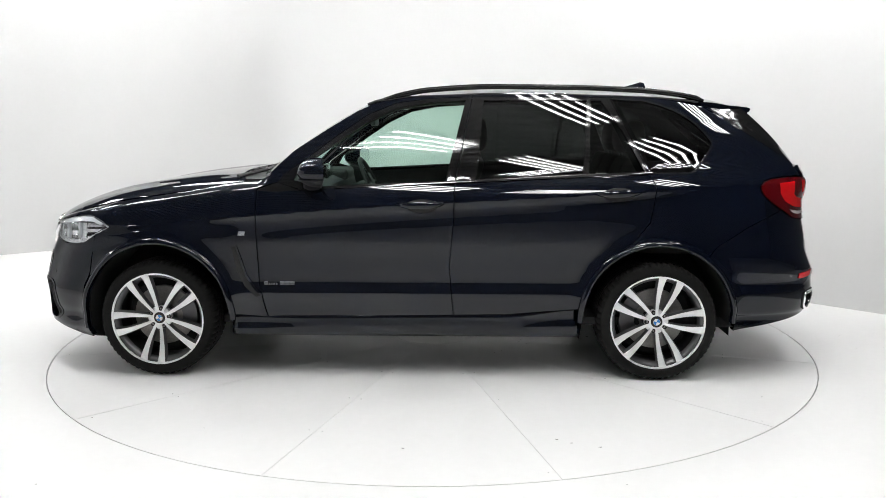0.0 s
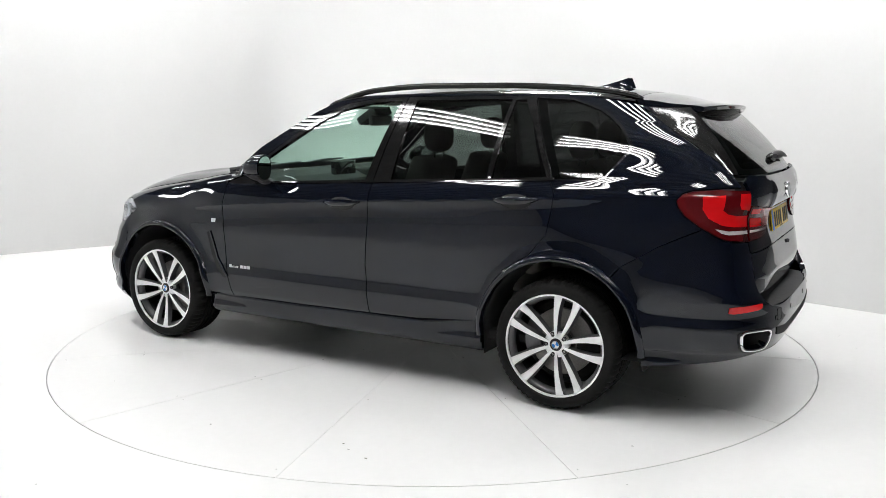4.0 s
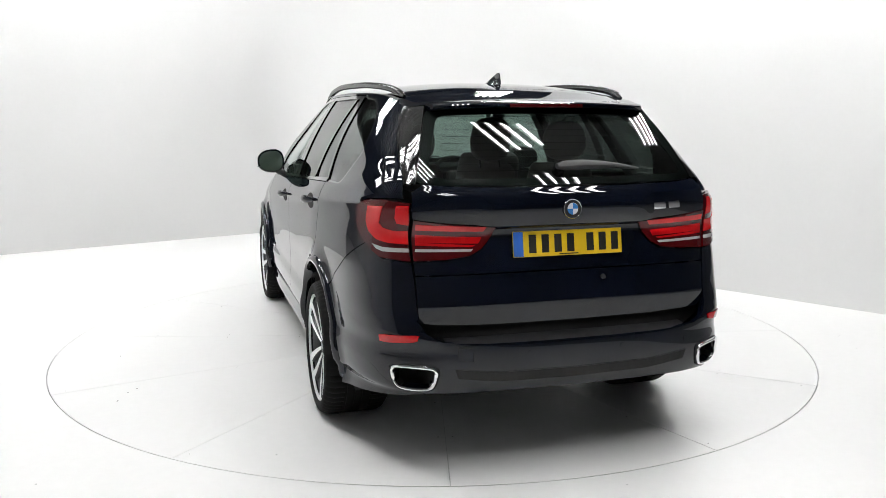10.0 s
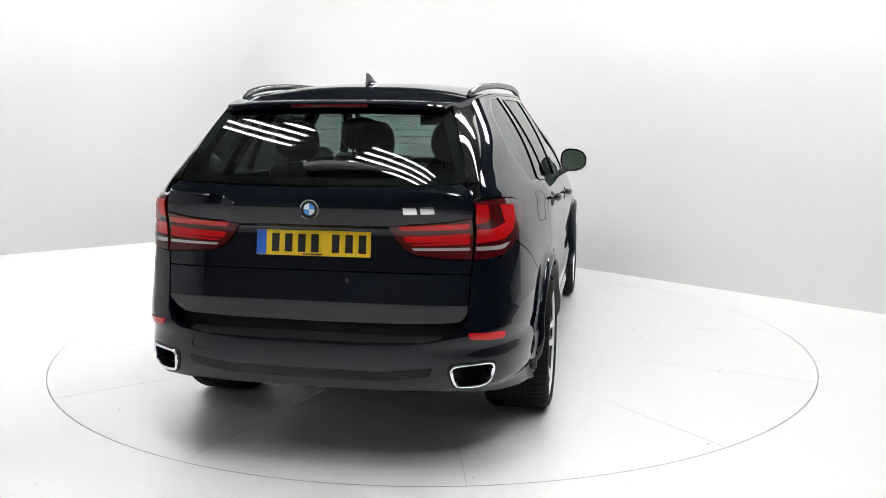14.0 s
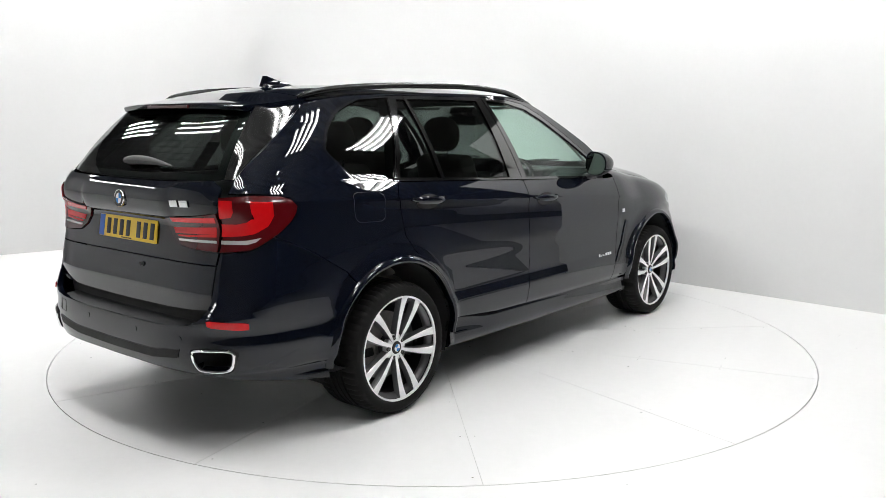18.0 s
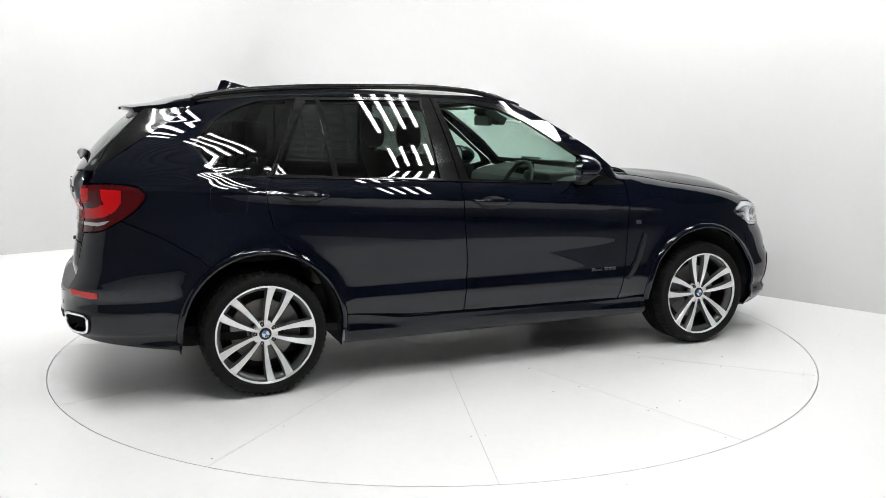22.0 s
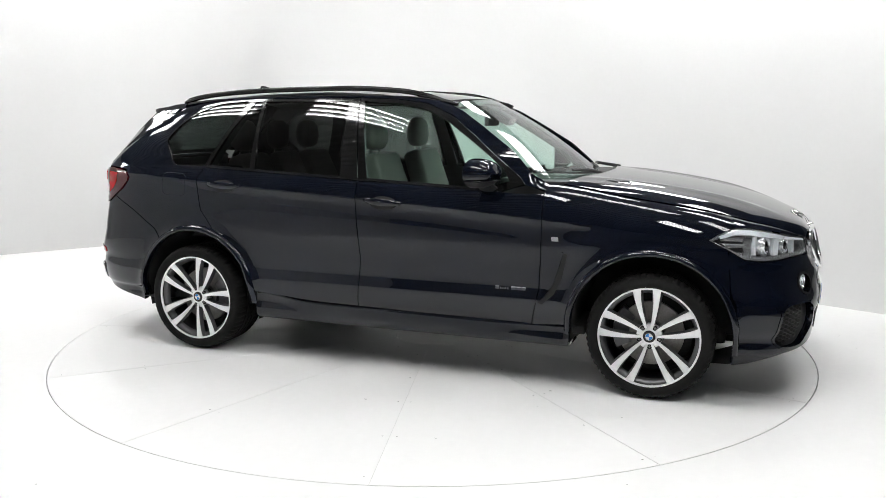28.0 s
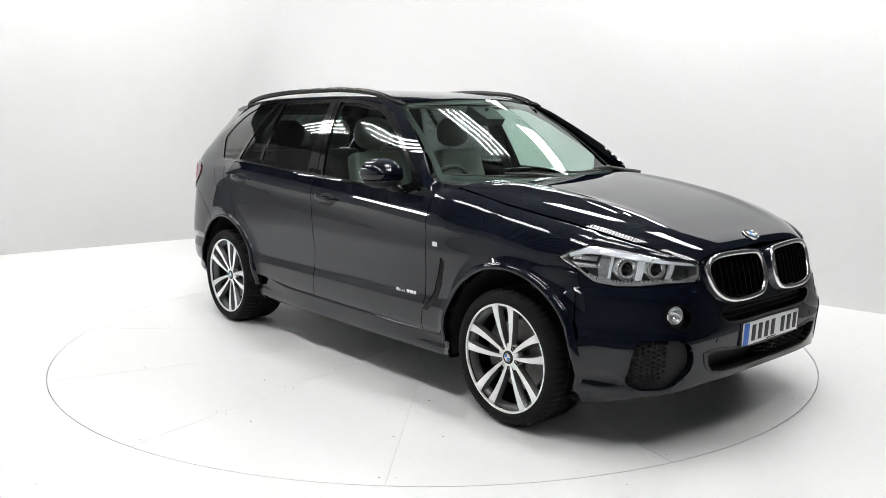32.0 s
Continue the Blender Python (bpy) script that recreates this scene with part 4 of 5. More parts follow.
    panel("rear_bumper", both(half), skin, PAINT, CAR, (0.03, 0.022), 0.03, "", (1, 0, 0), holes)
    strip = tail_line([("y", .0001, .458), ("y", .35, .463), ("y", .55, .487), ("y", .535, .445), ("y", .35, .420), ("y", .0001, .414)])
    panel("bumper_insert", both(strip), wrap_map("rear", 0.004), DARK, CAR, (0.05, 0.03), 0.004, "black strip low in the rear bumper", (1, 0, 0))
    under_v, under_f = [], []
    for s in np.linspace(-1.45, 1.45, 61):
        z = .372 if abs(s) < .6 else .372 - .06 * ramp(abs(s), .6, 1.4)
        p = skin(s, z)
        under_v += [p, Vector((p.x + .22 if abs(s) < .9 else p.x + .1, p.y * .8, z + .0))]
    for i in range(60):
        under_f.append([2 * i, 2 * i + 1, 2 * i + 3, 2 * i + 2])
    part("bumper_underside", mesh("bumper_underside", under_v, under_f, MATTE), None, CAR)
    for sg in PAIRS:
        # tailpipe: black surround, chrome frame, dark throat
        around = round_off([(.606, .473), (.622, .504), (.772, .508), (.803, .487), (.785, .403), (.740, .380), (.642, .383), (.622, .408)], .25, 2)
        inner = round_off(pipe, .25, 2)
        o = mirrored(tail_line([("y", y, z) for y, z in around]), sg)
        i = mirrored(tail_line([("y", y, z) for y, z in inner]), sg)
        tp = ring("tailpipe", o, i, wrap_map("rear", 0.004), DARK, CAR, "black tailpipe surround with a bright rectangular rim", 0.04)
        f = wrap_map("rear", 0.006)
        loop = [f(a, b) for a, b in resample(round_off(i, .25, 1), 40)]
        part("pipe_rim", tube_bm(loop, .0075, 8, 1.0, True), CHROME, tp)
        cup = [[f(a, b) for a, b in resample(round_off(i, .25, 1), 40)]]
        vv, ff = [], []
        cen = sum(cup[0], Vector()) / 40
        for d, k in ((0, 1.0), (.14, .9), (.15, .3)):
            vv += [cen + (p - cen) * k + Vector((d, 0, 0)) for p in cup[0]]
        for r in range(2):
            for q in range(40):
                ff.append([r * 40 + q, r * 40 + (q + 1) % 40, (r + 1) * 40 + (q + 1) % 40, (r + 1) * 40 + q])
        ff.append([80 + q for q in range(40)])
        part("pipe_throat", mesh("pipe_throat", vv, ff, DARK), None, tp)
        # reflector
        rf = round_off([(.690, .632), (.832, .620), (.826, .584), (.698, .602)], .12, 1)
        panel("rear_reflector", mirrored(tail_line([("y", y, z) for y, z in rf]), sg), wrap_map("rear", 0.005), RED_LENS, CAR, .03, .005, "red reflector in the rear bumper", (1, 0, 0))
        tail_lamp(sg)
    # parking sensors and towing cover
    for y in (.55, .22, -.22, -.55):
        s = math.copysign(run_of("rear", .535, y=abs(y)), y)
        f = wrap_map("rear", 0.002)
        panel("parking_sensor", [(s + .012 * math.cos(a), .535 + .012 * math.sin(a)) for a in np.linspace(0, 2 * math.pi, 14, endpoint=False)], f, PAINT, CAR, .03, .003, "", (1, 0, 0))
    s = run_of("rear", .55, y=.50)
    ring("towing_cover", [(s - .031, .575), (s + .031, .578), (s + .031, .518), (s - .031, .515)], [(s - .029, .573), (s + .029, .576), (s + .029, .520), (s - .029, .517)], wrap_map("rear", .0012), DARK, CAR, "", .001, 1)
    # rear screen: a flatter sheet than the body round it, with gloss black blades at its sides
    edge = even((1.245, 1.36, 1.46, 1.57), (.664, .628, .590, .545), 2)
    lean = even((1.236, 1.30, 1.40, 1.543, 1.60), (-2.381, -2.336, -2.248, -2.09, -2.027), 2)

    def sheet(out):
        def place(s, z):
            v = abs(s) / .66
            return Vector((lean(z) + .045 * v ** 2 + .035 * v ** 6 - out * .8, s, z + out * .6))
        return place

    zs = [1.25, 1.30, 1.36, 1.42, 1.48, 1.54]
    pane_half = [(.0001, 1.238), (.3, 1.240), (.6, 1.244)] + [(edge(z), z) for z in zs] + [(.53, 1.566), (.3, 1.575), (.0001, 1.577)]
    panel("rear_screen", both(pane_half), sheet(.001), GLASS_REAR, CAR, (.06, .05), .006, "dark tinted rear screen", (1, 0, 0))
    line = resample(both(pane_half), 96)
    ring("screen_border", line, [(a * .925, 1.4 + (b - 1.4) * .82) for a, b in line], sheet(-.004), INK, CAR, "", .004)
    pillar = even([b for a, b in GATE_EDGE], [a for a, b in GATE_EDGE], 3)
    for sg in PAIRS:
        def blade(t, z):
            p, q = sheet(.0)(edge(z) + .004, z), Vector((pillar(z), skin_y(pillar(z), z), z))
            q = q + (p - q).normalized() * .006
            m = p + (q - p) * t + Vector((-.3, .7, .2)) * .010 * math.sin(math.pi * t) * ramp(1.60 - z, 0.0, .2)
            return Vector((m.x, sg * m.y, m.z))
        panel("side_blade", [(0, 1.247), (1, 1.247), (1, 1.585), (0, 1.585)], blade, GLOSS, CAR, (.12, .03), .008, "gloss black blade beside the rear screen", (1, -sg * .6, 0))
    # heater lines in the rear screen
    for z in np.linspace(1.30, 1.53, 9):
        w = .58 - (z - 1.25) * .36
        panel("heater_line", band([(s, z) for s in np.linspace(-w, w, 9)], .0014), sheet(-.003), MATTE, CAR, (.1, .05), 0.0, "", (1, 0, 0))
    # spoiler
    vv, ff = [], []
    ys = np.linspace(-1, 1, 41)
    prof = ((-1.745, 0.0, 1), (-1.85, .006, 1), (-1.97, .007, 1), (-2.06, .005, 1), (-2.115, .0, 1), (-2.138, -.006, 1), (-2.141, -.012, 0), (-2.130, -.028, 0), (-2.09, -.034, 0), (-2.0, -.046, 0), (-1.80, -.07, 0))
    for u in ys:
        for x, dz, top in prof:
            w = hermite((-2.14, -2.06, -1.9, -1.74), (.520, .555, .585, .597))(x)
            bow = .065 * abs(u) ** 2.5
            xx = x + bow * ramp(-x, 1.75, 2.1)
            base = roof_map(max(xx, -2.05), u * min(w, ROOF_Y(max(xx, -2.05)))).z
            flat = 1.597 - .014 * abs(u) ** 2.5
            z = base + (flat - base) * ramp(-x, 1.80, 2.10) + dz
            vv.append((xx, u * w, z))
    m = len(prof)
    for i in range(40):
        for k in range(m - 1):
            ff.append([i * m + k, i * m + k + 1, (i + 1) * m + k + 1, (i + 1) * m + k])
    ff.append([k for k in range(m)][::-1]); ff.append([40 * m + k for k in range(m)])
    sp = mesh("roof_spoiler", vv, ff, PAINT)
    sp.set_sharp_from_angle(angle=radians(40))
    sp = part("roof_spoiler", sp, None, CAR)
    part("high_brake_lamp", box_bm(.008, .36, .016, (-2.136, 0, 1.577), .003), RED_DARK, sp, "long red high-level brake lamp")
    # roof end pieces over the rear pillars
    for sg in PAIRS:
        o = [(-1.765, 1.602), (-1.80, 1.568), (-1.868, 1.532), (-1.93, 1.526), (-2.0, 1.535), (-2.068, 1.555), (-2.068, 1.568), (-1.98, 1.588)]
        panel("spoiler_cheek", o, cheek_map(sg), PAINT, CAR, (.015, .01), .03, "", (0, -sg, 0))
    # rear wiper
    pts = []
    f = sheet(.026)
    for k in range(13):
        t = k / 12
        pts.append(f(.045 - .40 * t, 1.300 - .016 * t + .012 * math.sin(math.pi * t)))
    w = part("rear_wiper", tube_bm(pts, [.016, .026, .029, .029, .028, .026, .024, .021, .018, .015, .012, .009, .006], 10, .8), MATTE, CAR, "black rear wiper lying across the screen")
    part("wiper_boss", lathe_bm([(0, .03), (.022, .03), (.028, .0), (.028, -.02)], "z", 20), GLOSS, w, "", pose(-2.325, .02, 1.30, 0, -50, 0))
    roundel(skin(0, 1.136) + Vector((-.017, 0, 0)), .043, pose(0, 0, 0, 0, -85, 0), "rear_badge")
    # model badge as two slanted bright blocks
    for a, b, c, d, w in ((-.408, 1.134, -.466, 1.137, .030), (-.482, 1.137, -.540, 1.140, .030)):
        s0, s1 = -run_of("rear", b, y=-a), -run_of("rear", d, y=-c)
        panel("tail_badge", band([(s0, b), (s1, d)], w), wrap_map("rear", .006), CHROME, CAR, .03, .006, "", (1, 0, 0))
    plate(pose(-2.390, 0, .985, 0, 0, 180) @ pose(0, 0, 0, 0, -9, 0), YELLOW, "rear_number_plate", "yellow rear number plate with dark bars and a blue band")
    part("lock_button", lathe_bm([(0, .012), (.010, .012), (.012, 0)], "z", 16), MATTE, CAR, "", pose(-2.416, -.16, .83, 0, -90, 0))


def tail_lamp(sg):
    """Two-part lamp: body half with an L of light, tailgate half with level bars."""
    proud = wrap_map("rear", 0.008)
    body = tail_line([("y", .699, 1.174), ("x", -2.235, 1.181), ("x", -2.12, 1.171), ("x", -2.075, 1.158), ("x", -2.048, 1.125), ("x", -2.058, 1.095), ("x", -2.090, 1.058), ("x", -2.155, 1.010), ("x", -2.225, .966), ("x", -2.27, .942), ("y", .702, .930)])
    lp = panel("tail_lamp", mirrored(body, sg), proud, RED_DARK, CAR, (.025, .025), .03, "red tail lamp on the rear wing with a bright L and a clear bar", (1, -sg, 0))
    glow = wrap_map("rear", 0.0105)
    ell = tail_line([("y", .792, 1.157), ("y", .808, 1.085), ("y", .795, 1.066), ("y", .765, 1.057), ("y", .708, 1.057), ("y", .706, 1.0), ("y", .783, 1.005), ("x", -2.25, 1.013), ("x", -2.195, 1.045), ("x", -2.165, 1.09), ("x", -2.162, 1.15)])
    panel("light_guide", mirrored(ell, sg), glow, RED_LENS, lp, (.02, .02), .003, "bright red light guide", (1, -sg, 0))
    top = tail_line([("y", .704, 1.163), ("y", .748, 1.162), ("y", .757, 1.11), ("y", .75, 1.088), ("y", .706, 1.08)])
    panel("light_guide", mirrored(top, sg), glow, RED_LENS, lp, (.02, .02), .003, "", (1, -sg, 0))
    clear = tail_line([("y", .706, .984), ("y", .798, .985), ("x", -2.225, .996), ("x", -2.25, .976), ("y", .80, .967), ("y", .706, .968)])
    panel("clear_bar", mirrored(clear, sg), glow, CLEAR_LENS, lp, (.02, .02), .003, "clear reversing lamp bar", (1, -sg, 0))
    gate = tail_line([("y", .690, 1.102), ("y", .548, 1.081), ("y", .40, 1.068), ("y", .340, 1.063), ("y", .365, 1.018), ("y", .40, .978), ("y", .455, .948), ("y", .56, .936), ("y", .690, .932)])
    lg = panel("tail_lamp", mirrored(gate, sg), proud, RED_DARK, CAR, (.03, .02), .03, "red tail lamp on the tailgate with level bars", (1, 0, 0))
    for z0, z1, ya, yb in ((1.073, 1.054, .682, .352), (1.030, 1.004, .682, .372), (.998, .991, .682, .40)):
        b = tail_line([("y", ya, z0 + .012), ("y", yb + .03, z0 - .006), ("y", yb + .045, z1 - .006), ("y", ya, z1 + .006)])
        panel("light_guide", mirrored(b, sg), glow, RED_LENS, lg, (.03, .02), .003, "", (1, 0, 0))
    b = tail_line([("y", .682, .982), ("y", .44, .976), ("y", .45, .966), ("y", .684, .970)])
    panel("clear_bar", mirrored(b, sg), glow, CLEAR_LENS, lg, (.03, .02), .003, "", (1, 0, 0))


def roundel(at, r, turn, name):
    """A round badge: dark ring in a bright rim, with blue and white quarters."""
    m = Matrix.Translation(at) @ turn
    base = part(name, lathe_bm([(0, .004), (r * .9, .004), (r * .96, .006), (r, .003), (r, -.006)], "z", 40), CHROME, CAR, "round badge in blue and white enamel", m)
    part("dark_ring", lathe_bm([(r * .60, .0052), (r * .90, .0052), (r * .90, .0035), (r * .60, .0035), (r * .60, .0052)], "z", 40), INK, base)
    for k in range(4):
        bm = bmesh.new()
        pts = [(0, 0)] + [(r * .57 * math.cos(radians(90 * k + a)), r * .57 * math.sin(radians(90 * k + a))) for a in range(0, 91, 10)]
        f = bm.faces.new([bm.verts.new((x, y, .0058)) for x, y in pts])
        part("enamel_quarter", bm, BADGE_BLUE if k % 2 else BADGE_WHITE, base)


def plate(m, mat, name, lab):
    """A number plate: x faces out; its writing is plain bars."""
    p = part(name, box_bm(.008, .52, .111, (0, 0, 0), .003), mat, CAR, lab, m)
    part("blue_band", box_bm(.002, .045, .107, (.0045, -.236, 0), .0005), PLATE_BLUE, p)
    y = -.195
    for k in range(8):
        if k == 4:
            y += .034
            continue
        w = .050
        part("plate_bar", box_bm(.002, .034, .079, (.0048, y + w / 2, 0), .0004), INK, p)
        y += w + .010
    part("plate_bar", box_bm(.002, .09, .005, (.0048, .0, -.048), .0004), INK, p)


def build_nose():
    skin = wrap_map("nose")
    kid = round_off([(.055, .875), (.09, .893), (.35, .900), (.435, .878), (.455, .84), (.44, .765), (.395, .712), (.30, .694), (.12, .700), (.07, .718), (.045, .79)], .25, 2)
    kid_run = nose_line([("y", y, z) for y, z in kid])
    side_hole = round_off([(.600, .520), (.65, .552), (.78, .554), (.826, .528), (.836, .44), (.828, .335), (.79, .311), (.68, .314), (.60, .38), (.576, .44)], .2, 2)
    cell_area = [(.828, .36), (.828, .52), (.80, .542), (.685, .546), (.692, .44), (.72, .37), (.77, .330)]
    side_run = nose_line([("y", y, z) for y, z in side_hole])
    fog = [(.634 + .060 * math.cos(a), .645 + .057 * math.sin(a)) for a in np.linspace(0, 2 * math.pi, 28, endpoint=False)]
    fog_run = nose_line([("y", y, z) for y, z in fog])
    slot = both(nose_line([("y", .0001, .664), ("y", .30, .668), ("y", .385, .666), ("y", .418, .646), ("y", .404, .612), ("y", .36, .593), ("y", .25, .585), ("y", .0001, .588)]))
    low = both(nose_line([("y", .0001, .450), ("y", .25, .456), ("y", .44, .476), ("y", .515, .464), ("y", .49, .40), ("y", .455, .372), ("y", .38, .358), ("y", .0001, .354)]))
    holes = [kid_run, mirrored(kid_run, -1), side_run, mirrored(side_run, -1), fog_run, mirrored(fog_run, -1), slot, low]
    half = nose_line([("y", .0001, .897), ("y", .15, .908), ("y", .35, .908), ("y", .452, .893), ("y", .475, .872), ("y", .487, .812), ("y", .507, .784), ("x", 2.18, .784), ("x", 2.10, .772), ("x", 2.022, .769), ("x", 1.933, .780), ("x", 1.854, .829),
                      ("x", 1.876, .62), ("x", 1.910, .50), ("x", 1.918, .40), ("x", 1.905, .30), ("x", 1.895, .215), ("x", 1.97, .225), ("x", 2.06, .255), ("x", 2.15, .285), ("y", .65, .303), ("y", .50, .322), ("y", .2, .324), ("y", .0001, .323)])
    panel("front_bumper", both(half), skin, PAINT, CAR, (0.022, 0.02), 0.03, "", (-1, 0, 0), holes)
    vv, ff = [], []
    for s in np.linspace(-1.3, 1.3, 61):
        z = hermite((0, .50, .66, .86, 1.05, 1.3), (.323, .322, .303, .275, .235, .215))(abs(s))
        p = skin(s, z)
        vv += [p, Vector((p.x - .25, p.y * .85, z - .01))]
    for i in range(60):
        ff.append([2 * i, 2 * i + 1, 2 * i + 3, 2 * i + 2])
    part("bumper_underside", mesh("bumper_underside", vv, ff, MATTE), None, CAR)
    # backing, black, behind all openings
    backing = both(nose_line([("y", .0001, .90), ("y", .45, .89), ("x", 2.05, .55), ("x", 2.0, .30), ("y", .5, .30), ("y", .0001, .32)]))
    panel("grille_backing", backing, wrap_map("nose", -0.075), DARK, CAR, (.06, .05), 0.0, "", (-1, 0, 0))
    for sg in PAIRS:
        outer = mirrored(nose_line([("y", y, z) for y, z in [(y + (y - .25) * .085, z + (z - .80) * .11) for y, z in kid]]), sg)
        inner = mirrored(nose_line([("y", y, z) for y, z in [(y - (y - .25) * .055, z - (z - .80) * .07) for y, z in kid]]), sg)
        f = wrap_map("nose", .018)
        k = ring("kidney_grille", outer, inner, f, CHROME, CAR, "chrome-framed half of the twin grille with black upright slats", .055, 4)
        mid = [((a + p) / 2, (b + q) / 2) for (a, b), (p, q) in zip(outer, inner)]
        bead = wrap_map("nose", .016)
        part("frame_bead", tube_bm([bead(a, b) for a, b in resample(mid, 56)], .013, 10, 1.0, True), CHROME, k)
        for j in range(9):
            y = .085 + j * .0415
            top = .888 - .0 * j if j < 8 else .868
            bot = .706 if .1 < y < .38 else .735
            pts = []
            for q in range(7):
                z = bot + (top - bot) * q / 6
                pts.append(wrap_map("nose", -.012)(sg * run_of("nose", z, y=y), z))
            bm = bmesh.new()
            rows = [[bm.verts.new(p + Vector((dx, dy, 0))) for dx, dy in ((.022, -.004), (.024, 0), (.022, .004), (-.04, .007), (-.04, -.007))] for p in pts]
            for p, q in zip(rows, rows[1:]):
                for n in range(5):
                    bm.faces.new((p[n], p[(n + 1) % 5], q[(n + 1) % 5], q[n]))
            bmesh.ops.recalc_face_normals(bm, faces=bm.faces[:])
            part("slat", bm, GLOSS, k)
        headlamp(sg)
        # fog lamp in a dark round pocket
        o = mirrored(nose_line([("y", .634 + .065 * math.cos(a), .645 + .062 * math.sin(a)) for a in np.linspace(0, 2 * math.pi, 28, endpoint=False)]), sg)
        i = mirrored(nose_line([("y", .634 + .053 * math.cos(a), .645 + .050 * math.sin(a)) for a in np.linspace(0, 2 * math.pi, 28, endpoint=False)]), sg)
        fr = ring("fog_lamp", o, i, wrap_map("nose", .002), GLOSS, CAR, "round front fog lamp in a black pocket", .06)
        c = wrap_map("nose", -.03)(sg * run_of("nose", .650, y=.652), .650)
        aim = Matrix.Translation(c) @ pose(0, 0, 0, 0, 90, sg * 18)
        part("reflector", lathe_bm([(.0, -.02), (.02, -.012), (.036, .012), (.040, .022), (.043, .02), (.043, -.02)], "z", 28), SILVER, fr, "", aim)
        part("lens", lathe_bm([(0, .024), (.025, .022), (.040, .016)], "z", 28), GLASS_LAMP, fr, "", aim)
        # side intake with its frame and a mesh of six-sided cells
        o = mirrored(nose_line([("y", y + (y - .71) * .03, z + (z - .43) * .03) for y, z in side_hole]), sg)
        i = mirrored(nose_line([("y", y - (y - .71) * .03, z - (z - .43) * .03) for y, z in side_hole]), sg)
        fr = ring("side_intake", o, i, wrap_map("nose", .003), PAINT, CAR, "black side air intake with a honeycomb insert", .05)
        honeycomb(fr, nose_line([("y", y, z) for y, z in cell_area]), sg, -.022, .040)
        panel("intake_backing", mirrored([(a * 1.02, b) for a, b in side_run], sg), wrap_map("nose", -.034), DARK, fr, .03, .0, "", (-1, 0, 0))
        for y, z in ((.44, .52), (.78, .60)):
            s = sg * run_of("nose", z, y=y)
            panel("parking_sensor", [(s + .011 * math.cos(a), z + .011 * math.sin(a)) for a in np.linspace(0, 2 * math.pi, 14, endpoint=False)], wrap_map("nose", .002), PAINT, CAR, .03, .003, "", (-1, 0, 0))
    lo = [(a * 1.04, .40 + (b - .40) * 1.12) for a, b in resample(low, 60)]
    li = [(a * .985, .40 + (b - .40) * .93) for a, b in resample(low, 60)]
    fr = ring("lower_intake", lo, li, wrap_map("nose", .004), INK, CAR, "matt black middle air intake with a honeycomb insert", .06)
    honeycomb(fr, low, 1, -.030, .040)
    so = [(a * 1.03, .627 + (b - .627) * 1.15) for a, b in resample(slot, 60)]
    si = [(a * .98, .627 + (b - .627) * .88) for a, b in resample(slot, 60)]
    fr = ring("upper_slot", so, si, wrap_map("nose", .003), GLOSS, CAR, "long gloss black air slot above the number plate", .05)
    for z in (.61, .635, .655):
        panel("slot_bar", band([(s, z) for s in np.linspace(-.36, .36, 13)], .006), wrap_map("nose", -.03), MATTE, fr, .06, .02, "", (-1, 0, 0))
    plate(pose(2.343, 0, .518, 0, 0, 0) @ pose(0, 0, 0, 0, 3, 0), PLATE_WHITE, "front_number_plate", "white front number plate with dark bars and a blue band")
    part("plate_holder", box_bm(.02, .53, .115, (2.330, 0, .518), .004), MATTE, CAR)
    p = hood_map(2.205, 0)
    q = hood_map(2.225, 0) - hood_map(2.185, 0)
    roundel(p + Vector((.003, 0, .004)), .041, pose(0, 0, 0, 0, math.degrees(math.atan2(-q.z, q.x)), 0), "bonnet_badge")


def honeycomb(parent, outline, sg, deep, size):
    """Six-sided cells as raised walls inside an outline."""
    f = wrap_map("nose", deep)
    lo_a, hi_a = min(abs(a) if len(outline) < 60 else a for a, b in outline), max(a for a, b in outline)
    lo_b, hi_b = min(b for a, b in outline), max(b for a, b in outline)
    r, squash = size * .5, .62
    hh = math.sqrt(3) * r * squash
    verts, faces = [], []
    col, a = 0, lo_a
    while a < hi_a + r:
        b = lo_b + (hh / 2 if col % 2 else 0)
        while b < hi_b + hh:
            if inside(outline, a, b):
                base = len(verts)
                for k in range(6):
                    ca, sa = math.cos(radians(60 * k)), math.sin(radians(60 * k)) * squash
                    v0, v1 = f(sg * (a + r * ca), b + r * sa), f(sg * (a + r * .80 * ca), b + r * .80 * sa)
                    verts += [v0, v1, v1 - Vector((.035, 0, 0))]
                for k in range(6):
                    i, j = base + 3 * k, base + 3 * ((k + 1) % 6)
                    faces += [[i, j, j + 1, i + 1], [i + 1, j + 1, j + 2, i + 2]]
            b += hh
        a += 1.5 * r
        col += 1
    part("honeycomb", mesh("honeycomb", verts, faces, DARK, False), None, parent)


